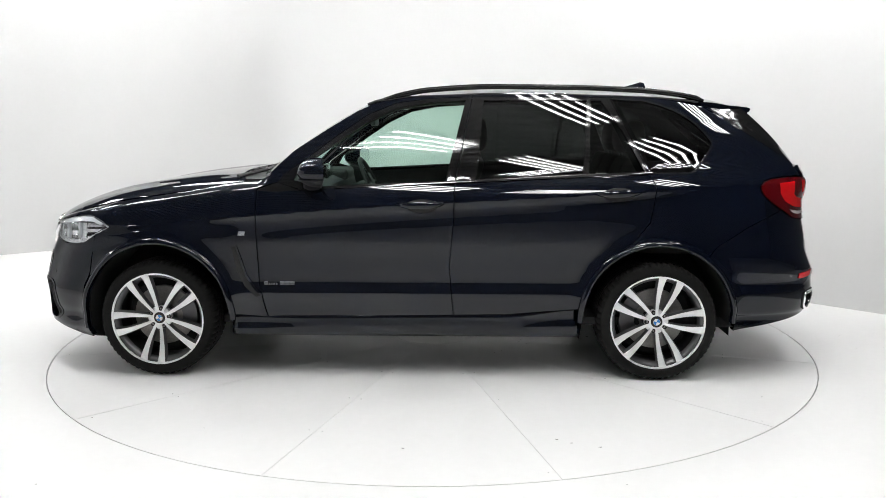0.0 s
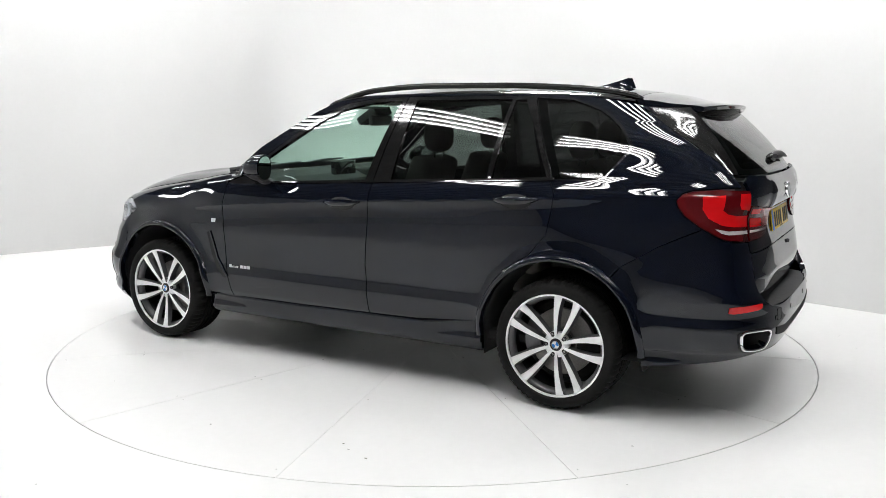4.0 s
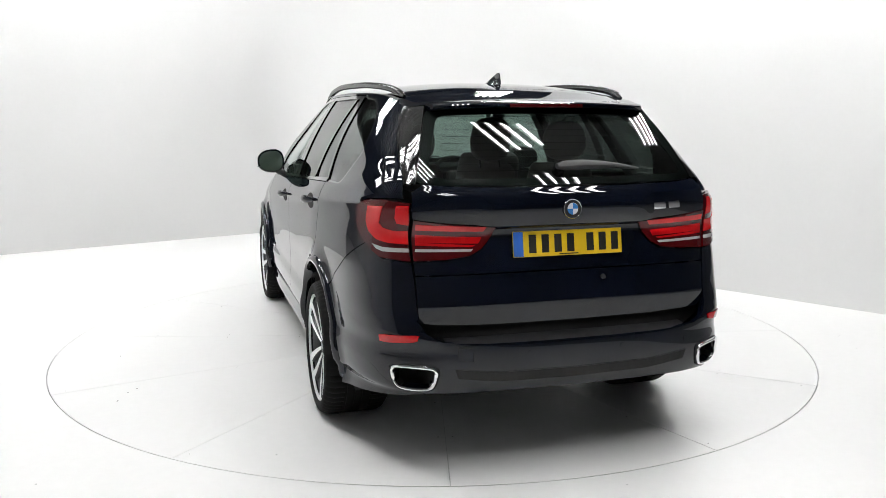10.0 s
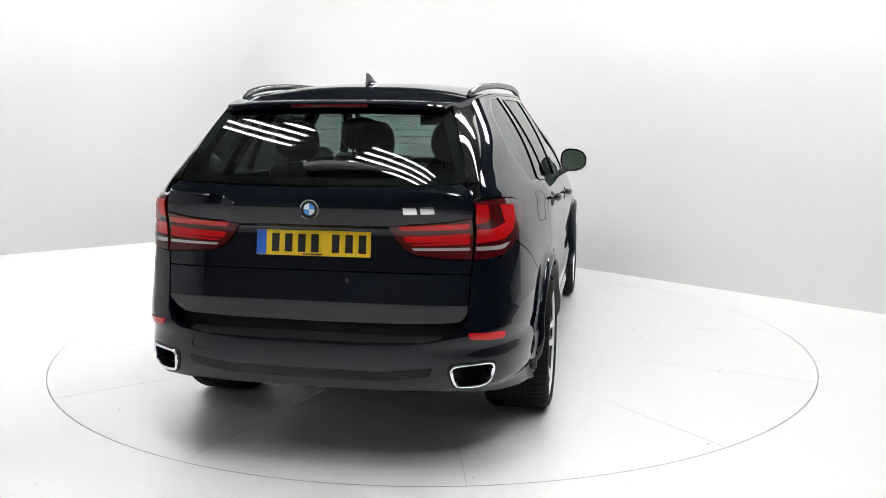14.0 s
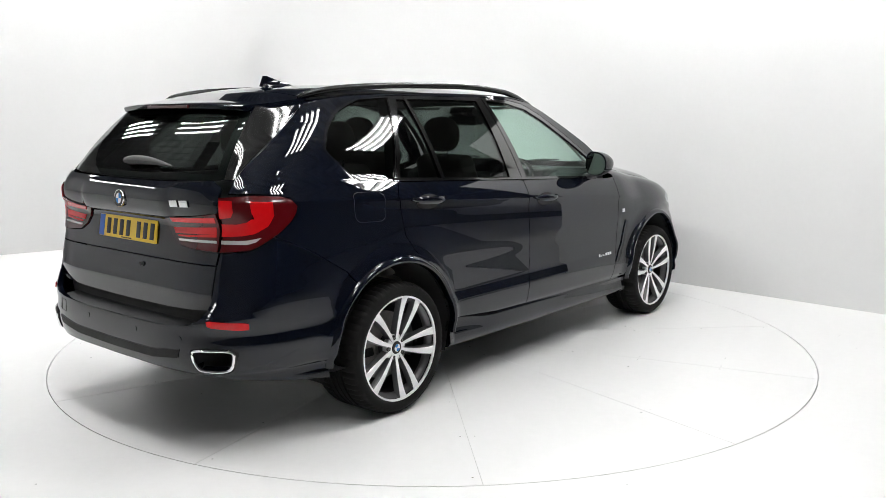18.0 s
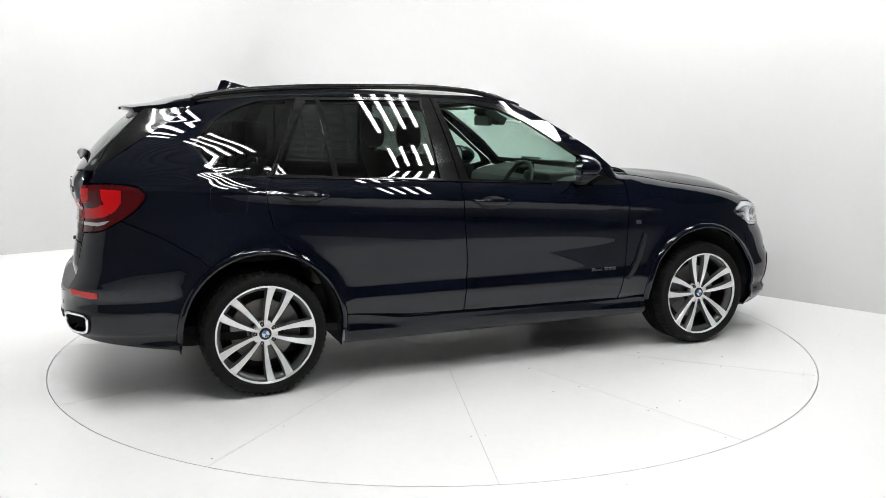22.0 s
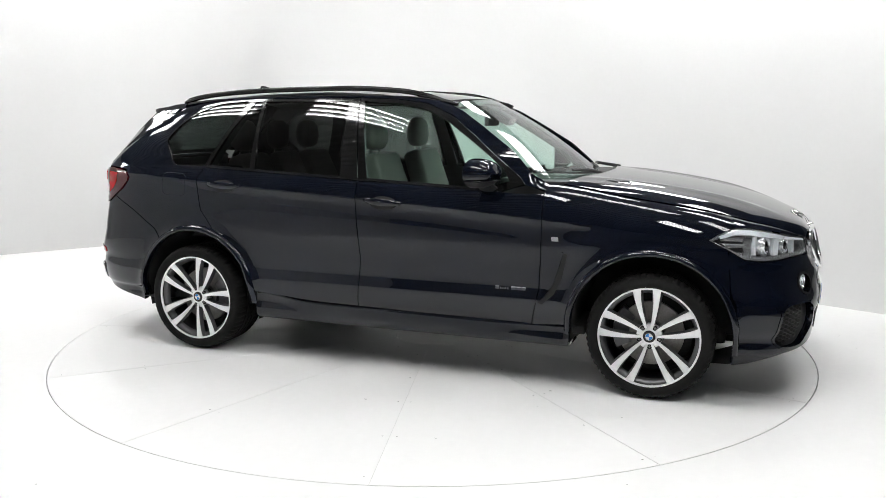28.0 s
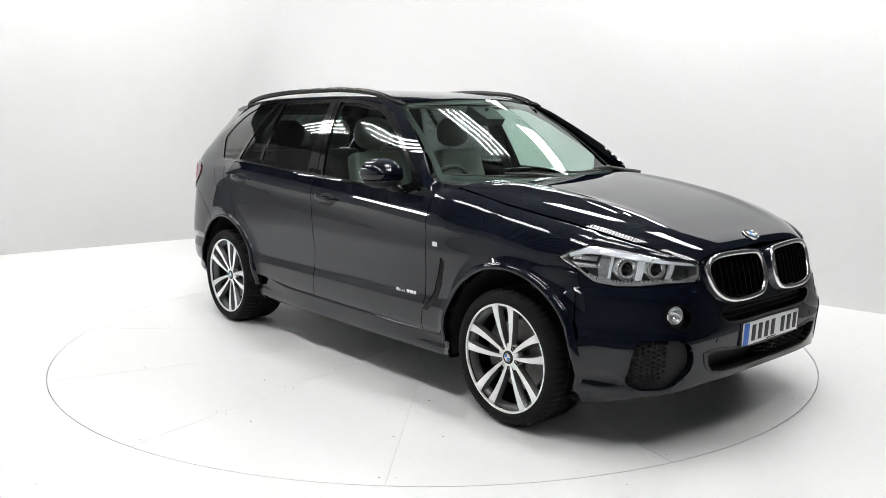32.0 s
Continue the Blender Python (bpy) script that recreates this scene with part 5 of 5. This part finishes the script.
def headlamp(sg):
    lens = nose_line([("x", 1.756, .884), ("x", 1.797, .913), ("x", 1.875, .944), ("x", 1.93, .943), ("x", 1.983, .936), ("x", 2.082, .915), ("x", 2.166, .892), ("y", .479, .873), ("y", .489, .812), ("y", .509, .789), ("x", 2.18, .789), ("x", 2.10, .777), ("x", 2.022, .774), ("x", 1.933, .785), ("x", 1.854, .834), ("x", 1.80, .86)])
    lamp = panel("headlamp", mirrored(lens, sg), wrap_map("nose", -.075), LAMP_GREY, CAR, (.03, .03), 0.0, "clear-lensed headlamp with two round projectors and a bright brow", (-1, -sg, 0))
    panel("lens", mirrored(lens, sg), wrap_map("nose", .002), GLASS_LAMP, lamp, (.03, .025), .004, "", (-1, -sg, 0))
    # silver surround along the edges
    cx = sum(a for a, b in lens) / len(lens)
    inner = [(cx + (a - cx) * .955, .86 + (b - .86) * .84) for a, b in lens]
    n = 64
    o, i = resample(mirrored(lens, sg), n), resample(mirrored(inner, sg), n)
    ring("lamp_bezel", o, i, wrap_map("nose", -.010), SILVER, lamp, "bright silver rim", .06)
    brow = nose_line([("x", 1.80, .906), ("x", 1.875, .936), ("x", 1.95, .935), ("x", 2.05, .916), ("x", 2.15, .890), ("y", .50, .868), ("y", .50, .858), ("x", 2.15, .876), ("x", 2.05, .895), ("x", 1.95, .912), ("x", 1.875, .912), ("x", 1.81, .892)])
    panel("brow", mirrored(brow, sg), wrap_map("nose", -.005), BADGE_WHITE, lamp, (.02, .02), .01, "ribbed clear brow", (-1, -sg, 0))
    # two projectors between bright shields
    for x, r in ((2.035, .047), (2.135, .043)):
        s = sg * run_of("nose", .85, x=x)
        c = wrap_map("nose", -.048)(s, .848)
        aim = Matrix.Translation(c) @ pose(0, 0, 0, 0, 90, sg * 22)
        p = part("projector", lathe_bm([(r * .60, .028), (r * .72, .034), (r * .92, .034), (r, .026), (r, -.03)], "z", 32), CHROME, lamp, "", aim)
        part("projector_ball", lathe_bm([(0, .040), (r * .25, .038), (r * .45, .030), (r * .62, .012)], "z", 28), GLOSS, p)
        part("ring_light", lathe_bm([(r * 1.03, .028), (r * 1.06, .032), (r * 1.12, .032), (r * 1.15, .026), (r * 1.15, -.01)], "z", 36), SILVER, p)
    # bright shields round the projectors, shards at the outer end, ribbed strip along the foot
    for pts, deep in (([(1.945, .792), (1.992, .788), (1.986, .83), (1.978, .86), (1.988, .90), (1.940, .905), (1.93, .86)], -.030),
                      ([(2.078, .800), (2.100, .800), (2.104, .885), (2.074, .890)], -.034),
                      ([(1.815, .868), (1.925, .862), (1.930, .846), (1.850, .846)], -.018),
                      ([(1.828, .897), (1.925, .900), (1.925, .876), (1.815, .880)], -.024),
                      ([(2.215, .800), (2.235, .818), (2.245, .818), (2.243, .796)], -.006)):
        sh = nose_line([("x", x, z) for x, z in pts])
        panel("shield", mirrored(sh, sg), wrap_map("nose", deep), SILVER, lamp, .03, .03, "", (-1, -sg, 0))
    # upright white light guides either side of the projectors
    for x, z0, z1 in ((1.982, .806, .902), (2.082, .800, .893), (2.094, .800, .890), (2.176, .804, .872)):
        bar = nose_line([("x", x, z0), ("x", x + .011, z0 - .002), ("x", x + .013, z1), ("x", x + .001, z1)])
        panel("light_guide", mirrored(bar, sg), wrap_map("nose", -.016), BADGE_WHITE, lamp, .03, .02, "", (-1, -sg, 0))
    for q in range(22):
        x = 1.90 + .0135 * q
        z = hermite((1.88, 1.94, 2.03, 2.10, 2.2), (.818, .797, .785, .788, .797))(x)
        rib = nose_line([("x", x, z), ("x", x + .009, z), ("x", x + .009, z + .013), ("x", x, z + .013)])
        panel("rib", mirrored(rib, sg), wrap_map("nose", -.012), SILVER, lamp, .03, .012, "", (-1, -sg, 0))


def build_mirror(sg):
    """A door mirror: painted cap over a black lower shell on a short foot, glass that looks back."""
    def shell(x0, x1, low, high, n=9):
        """Rounded sections from the glass to the nose, cut between two heights."""
        bm = bmesh.new()
        rows = []
        for k in range(n):
            t = k / (n - 1)
            grow = (1 - t ** 2.6) ** (1 / 2.2) if t < 1 else 0.02
            row = []
            for a in np.linspace(0, 2 * math.pi, 32, endpoint=False):
                c, q = math.cos(a), math.sin(a)
                r = (abs(c) ** 2.5 + abs(q) ** 2.5) ** (-1 / 2.5)
                y, z = .096 * r * c * (.55 + .45 * grow), .083 * r * q * grow
                z *= 1 - .12 * (y / .106)
                z = min(high, max(low, z))
                row.append(bm.verts.new((x0 + (x1 - x0) * t - .30 * y * (1 - .3 * t), sg * (.985 + y), 1.212 + z)))
            rows.append(row)
        for p, q in zip(rows, rows[1:]):
            for k in range(32):
                bm.faces.new((p[k], p[(k + 1) % 32], q[(k + 1) % 32], q[k]))
        bm.faces.new(rows[0])
        bm.faces.new(rows[-1])
        bmesh.ops.recalc_face_normals(bm, faces=bm.faces[:])
        return bm

    mi = part("door_mirror", shell(.470, .612, -.036, .2), PAINT, CAR, "body-coloured door mirror on a black foot")
    part("mirror_base", shell(.474, .606, -.2, -.040), MATTE, mi)
    loop = []
    for a in np.linspace(0, 2 * math.pi, 32, endpoint=False):
        c, q = math.cos(a), math.sin(a)
        r = (abs(c) ** 2.5 + abs(q) ** 2.5) ** (-1 / 2.5)
        y, z = .085 * r * c, .071 * r * q
        loop.append((.4665 - .30 * y, sg * (.985 + y), 1.212 + z * (1 - .12 * y / .106)))
    bm = bmesh.new()
    hub = bm.verts.new((.4665, sg * .985, 1.212))
    ends = [bm.verts.new(p) for p in loop]
    for p, q in zip(ends, ends[1:] + ends[:1]):
        bm.faces.new((hub, p, q))
    part("mirror_glass", bm, MIRROR, mi)
    bm = bmesh.new()
    rows = []
    for k in range(7):
        t = k / 6
        y, z = .875 + .085 * t, 1.118 + .034 * t ** 1.5
        w, h = .062 - .018 * t, .020 + .006 * (1 - t)
        rows.append([bm.verts.new((.535 + w * math.cos(a), sg * y, z + h * math.sin(a))) for a in np.linspace(0, 2 * math.pi, 14, endpoint=False)])
    for p, q in zip(rows, rows[1:]):
        for k in range(14):
            bm.faces.new((p[k], p[(k + 1) % 14], q[(k + 1) % 14], q[k]))
    bm.faces.new(rows[0])
    bm.faces.new(rows[-1])
    bmesh.ops.recalc_face_normals(bm, faces=bm.faces[:])
    part("mirror_foot", bm, MATTE, mi)
    pts = [(.600 - .09 * (i / 9) ** 2.2, sg * (.985 + .088 * i / 9), 1.175 - .001) for i in range(10)]
    part("indicator", tube_bm(pts, .003, 6), LAMP_GREY, mi, "thin smoked indicator strip")


def build_wheel(ax, sg, turn, width_t):
    """A wheel: tyre, dark barrel, ten machined arms in five pairs, nuts, cap; brake behind."""
    face = .955 if ax > 0 else .968
    m = pose(ax, sg * face, AXLE_Z) @ Matrix.Diagonal((1, sg, 1, 1)) @ pose(0, 0, 0, 0, -turn, 0)
    shell = [(.268, .006), (.276, .004), (.282, -.002), (.282, -.02), (.270, -.03), (.258, -.045), (.250, -.12), (.252, -width_t + .01), (.28, -width_t)]

    def put(bm):
        bmesh.ops.transform(bm, matrix=m, verts=bm.verts)
        bmesh.ops.recalc_face_normals(bm, faces=bm.faces[:])
        return bm

    wheel = part("wheel", put(lathe_bm(shell, "y", 72)), BARREL, CAR, "twenty-inch alloy wheel with five pairs of machined arms")
    part("rim_edge", put(lathe_bm([(.2655, .0060), (.2745, .0075), (.2790, .004), (.2790, -.004), (.265, -.004), (.2655, .0060)], "y", 72)), MACHINED, wheel)
    part("rim_step", put(lathe_bm([(.2400, -.050), (.2430, -.036), (.2520, -.022), (.2640, -.014), (.2660, -.014), (.2660, -.034)], "y", 72)), ALLOY_GREY, wheel)
    # tyre with grooves and shoulder blocks
    R, w = .346, width_t
    prof = [(.270, .0), (.276, .008), (.288, .015), (.306, .018), (.323, .012), (.334, .001), (.342, -.018), (.346, -.032)]
    grooves = [.25, .42, .58, .75]
    for g in grooves:
        y = -.03 - (w - .06) * g
        prof += [(R, y + .006), (R - .007, y + .005), (R - .007, y - .005), (R, y - .006)]
    prof += [(.346, -w + .032), (.342, -w + .018), (.333, -w - .002), (.310, -w - .02), (.280, -w - .01)]
    n = 180
    vv, ff = [], []
    for i in range(n):
        a = 2 * math.pi * i / n
        for k, (r, y) in enumerate(prof):
            cut = .0065 if i % 3 == 0 and (5 <= k <= 8 or len(prof) - 6 <= k <= len(prof) - 3) else 0
            vv.append(m @ Vector(((r - cut) * math.cos(a), y, (r - cut) * math.sin(a))))
    c = len(prof)
    for i in range(n):
        for k in range(c - 1):
            f = [i * c + k, i * c + k + 1, ((i + 1) % n) * c + k + 1, ((i + 1) % n) * c + k]
            ff.append(f if sg > 0 else f[::-1])
    ty = mesh("tyre", vv, ff, RUBBER)
    ty.set_sharp_from_angle(angle=radians(35))
    part("tyre", ty, None, wheel, "black low-profile road tyre")
    # arms: machined face, grey flanks
    for k in range(5):
        for sd in (1, -1):
            bm = bmesh.new()
            rows = []
            for q in range(13):
                t = q / 12
                r = .030 + (.270 - .030) * t
                off = sd * (.0098 + .0435 * (1 - (1 - t) ** 1.7))
                half = .0072 + .0125 * t + .0045 * t ** 6
                y = -.030 + .032 * t ** .8
                depth = .040 - .01 * t
                rows.append([bm.verts.new((off + e * half, yy, r)) for e, yy in ((-1, y - .0025), (-.86, y), (.86, y), (1, y - .0025), (1.45, y - depth), (-1.45, y - depth))])
            for p, q2 in zip(rows, rows[1:]):
                for e in range(6):
                    f = bm.faces.new((p[e], p[(e + 1) % 6], q2[(e + 1) % 6], q2[e]))
                    f.material_index = 0 if e in (0, 1, 2) else 1
            bm.faces.new(rows[0]).material_index = 1
            bm.faces.new(rows[-1]).material_index = 1
            bmesh.ops.transform(bm, matrix=pose(0, 0, 0, 0, 72 * k, 0), verts=bm.verts)
            sp = part("spoke", put(bm), MACHINED, wheel)
            sp.data.materials.append(ALLOY_GREY)
    hub = [(.046, -.036), (.050, -.050), (.070, -.062), (.076, -.078), (.02, -.078)]
    part("hub", put(lathe_bm(hub, "y", 40)), ALLOY_GREY, wheel)
    part("hub_face", put(lathe_bm([(.033, -.034), (.034, -.0275), (.064, -.0300), (.070, -.034), (.071, -.060)], "y", 40)), MACHINED, wheel)
    for k in range(5):
        at = (.0565 * math.sin(radians(72 * k + 36)), 0, .0565 * math.cos(radians(72 * k + 36)))
        # a flat black ring stands for the shade inside the bolt hole
        bm = lathe_bm([(.0055, -.034), (.0055, -.0280), (.0132, -.0280), (.0138, -.034)], "y", 18)
        bmesh.ops.translate(bm, vec=at, verts=bm.verts)
        part("bolt_well_shade", put(bm), INK, wheel)
        bm = lathe_bm([(0, -.0284), (.0050, -.0284), (.0056, -.034)], "y", 10)
        bmesh.ops.translate(bm, vec=at, verts=bm.verts)
        part("wheel_bolt", put(bm), STEEL, wheel)
    cap = part("centre_cap", put(lathe_bm([(0, -.022), (.026, -.022), (.031, -.023), (.034, -.028), (.034, -.04)], "y", 36)), INK, wheel, "centre cap in blue and white")
    for k in range(4):
        bm = bmesh.new()
        pts = [(0, 0)] + [(.019 * math.cos(radians(90 * k + a)), .019 * math.sin(radians(90 * k + a))) for a in range(0, 91, 15)]
        bm.faces.new([bm.verts.new((x, -.0212, z)) for x, z in pts])
        part("enamel_quarter", put(bm), BADGE_BLUE if k % 2 else BADGE_WHITE, cap)
    bm = lathe_bm([(.018, -.0215), (.0195, -.0208), (.021, -.0215)], "y", 36)
    part("cap_ring", put(bm), CHROME, cap)
    # brake
    still = pose(ax, sg * face, AXLE_Z) @ Matrix.Diagonal((1, sg, 1, 1))
    bm = lathe_bm([(.075, -.085), (.08, -.105), (.10, -.112), (.178, -.112), (.178, -.142), (.10, -.142)], "y", 56)
    bmesh.ops.transform(bm, matrix=still, verts=bm.verts)
    bmesh.ops.recalc_face_normals(bm, faces=bm.faces[:])
    part("brake_disc", bm, STEEL, CAR, "worn steel brake disc")
    bm = bmesh.new()
    rows = []
    for q in range(9):
        a = radians(-35 + 70 * q / 8 + (8 if ax < 0 else 172))
        rows.append([bm.verts.new((r * math.cos(a), y, r * math.sin(a))) for r, y in ((.118, -.095), (.205, -.095), (.212, -.12), (.212, -.165), (.118, -.165))])
    for p, q2 in zip(rows, rows[1:]):
        for e in range(5):
            bm.faces.new((p[e], p[(e + 1) % 5], q2[(e + 1) % 5], q2[e]))
    bm.faces.new(rows[0]); bm.faces.new(rows[-1])
    bmesh.ops.transform(bm, matrix=still, verts=bm.verts)
    bmesh.ops.recalc_face_normals(bm, faces=bm.faces[:])
    part("brake_caliper", bm, ALLOY_GREY, CAR)
    bm = lathe_bm([(.0, -.15), (.10, -.15), (.22, -.16), (.25, -.20)], "y", 40)
    bmesh.ops.transform(bm, matrix=still, verts=bm.verts)
    part("brake_shield", bm, DARK, CAR)


def seat(x, y, w, back, name, rest_w=.27, base_z=.62, rest=True):
    """A cushioned seat with bolsters, on a dark base, with its head restraint."""
    b = part(name, box_bm(.52, w, .16, (x + .02, y, base_z), .055, 4), LEATHER, CAR, "light grey leather seat")
    part("seat_base", box_bm(.46, w * .8, .24, (x, y, base_z - .2), .03), CABIN, b)
    bm = box_bm(.14, w * .96, .66, (0, 0, .33), .055, 4)
    for v in bm.verts:
        v.co.y *= 1 - .22 * max(0, v.co.z - .25) / .4
        v.co.x += .03 * (abs(v.co.y) / (w / 2)) ** 3
    bmesh.ops.transform(bm, matrix=pose(x - .24, y, base_z + .03, 0, -back, 0), verts=bm.verts)
    part("backrest", bm, LEATHER, b)
    if rest:
        top = Vector((x - .24 - .66 * math.sin(radians(back)), y, base_z + .03 + .66 * math.cos(radians(back))))
        bm = bmesh.new()
        bmesh.ops.create_uvsphere(bm, u_segments=28, v_segments=18, radius=1)
        for v in bm.verts:
            p, q, r = v.co
            k = (abs(p) ** 2.8 + abs(q) ** 2.8 + abs(r) ** 2.8) ** (-1 / 2.8)
            v.co = (top.x - .01 + .058 * p * k, y + rest_w * .5 * q * k * (1 - .10 * max(0.0, r)), top.z + .135 + .108 * r * k)
        hr = part("head_restraint", bm, LEATHER, b)
        for d in (-.055, .055):
            part("post", tube_bm([(top.x - .01, y + d, top.z - .02), (top.x - .01, y + d, top.z + .08)], .006, 8), CHROME, hr)


def build_cabin():
    part("floor_pan", box_bm(2.9, 1.72, .05, (-.35, 0, .33), .01), DARK, CAR)
    part("underbody", box_bm(3.9, 1.0, .10, (-.1, 0, .275), .03), DARK, CAR)
    part("engine_block", box_bm(1.05, .98, .55, (1.55, 0, .55), .05), DARK, CAR)
    part("bulkhead", box_bm(.06, 1.5, .75, (.98, 0, .72), .02), DARK, CAR)
    part("load_floor", box_bm(1.0, 1.05, .08, (-1.85, 0, .74), .02), CABIN, CAR)
    part("load_side", box_bm(.9, .03, .5, (-1.75, .62, .95), .01), CABIN, CAR)
    part("load_side", box_bm(.9, .03, .5, (-1.75, -.62, .95), .01), CABIN, CAR)
    part("load_back", box_bm(.04, 1.2, .50, (-2.28, 0, .96), .01), CABIN, CAR)
    part("load_cover", box_bm(.85, 1.30, .03, (-1.78, 0, 1.13), .01), CABIN, CAR)
    part("rear_axle", tube_bm([(-1.4665, -.7, .34), (-1.4665, .7, .34)], .06, 12), DARK, CAR)
    part("front_axle", tube_bm([(1.4665, -.7, .34), (1.4665, .7, .34)], .06, 12), DARK, CAR)
    # right-hand drive
    seat(.02, -.37, .52, 17, "front_seat")
    seat(.02, .37, .52, 17, "front_seat")
    seat(-.90, .44, .46, 22, "rear_seat", .25)
    seat(-.90, -.44, .46, 22, "rear_seat", .25)
    seat(-.90, 0, .40, 22, "rear_seat", .22)
    prof = [(.98, 1.15), (.80, 1.155), (.62, 1.13), (.52, 1.09), (.50, 1.0), (.56, .93), (.60, .70), (.98, .70)]
    bm = prism_bm(prof, lambda a, b: (a, -.76, b), (0, 1.52, 0), .012)
    part("dashboard", bm, CABIN, CAR, "black dashboard")
    part("instrument_hood", box_bm(.22, .36, .08, (.60, -.37, 1.12), .03, 3), CABIN, CAR)
    part("centre_screen", box_bm(.03, .26, .11, (.60, 0, 1.155), .008), GLOSS, CAR)
    part("centre_console", box_bm(1.15, .24, .34, (.15, 0, .62), .04, 3), CABIN, CAR)
    c, tilt = Vector((.34, -.37, 1.055)), pose(0, 0, 0, 0, -64, 0)
    loop = [c + tilt @ Vector((.185 * math.cos(a), .185 * math.sin(a), 0)) for a in np.linspace(0, 2 * math.pi, 40, endpoint=False)]
    sw = part("steering_wheel", tube_bm(loop, .016, 8, 1.0, True), CABIN, CAR, "black three-spoke steering wheel")
    bm = box_bm(.15, .12, .05, (0, 0, -.01), .02, 3)
    bmesh.ops.transform(bm, matrix=Matrix.Translation(c) @ tilt, verts=bm.verts)
    part("airbag_boss", bm, CABIN, sw)
    for a in (0, 90, 270):
        p = c + tilt @ Vector((.18 * math.cos(radians(a + 180)), .18 * math.sin(radians(a + 180)), 0))
        part("spoke", tube_bm([c, p], .014, 8, .6), CABIN, sw)
    part("column", tube_bm([c, c + Vector((.3, 0, -.12))], .04, 10), CABIN, sw)
    rm = part("rear_view_mirror", box_bm(.03, .25, .07, (.27, 0, 1.50), .014, 3), CABIN, CAR)
    part("mirror_stalk", tube_bm([(.28, 0, 1.50), (.34, 0, 1.585)], .012, 8), CABIN, rm)
    for y in (.37, -.37):
        part("sun_visor", box_bm(.16, .36, .015, (.16, y, 1.585), .006), LINING, CAR)


for SIDE in PAIRS:
    build_side(SIDE)
    build_mirror(SIDE)
build_top()
build_tail()
build_nose()
build_cabin()
for AXLE, SIDE, TURNED, WIDE in ((FRONT_AXLE, 1, -26, .26), (FRONT_AXLE, -1, 4, .26), (REAR_AXLE, 1, 16, .295), (REAR_AXLE, -1, -20, .295)):
    build_wheel(AXLE, SIDE, TURNED, WIDE)


def motions():
    """The turntable turns steadily and carries the car."""
    spin = [(k * 1.0, TURN_START + TURN_RATE * k) for k in range(33)]
    walk(TABLE, [(t, pose(0, 0, 0, 0, 0, a)) for t, a in spin])
    walk(CAR, [(t, pose(0, 0, 0, 0, 0, a) @ pose(CAR_X, CAR_Y, 0)) for t, a in spin])


motions()
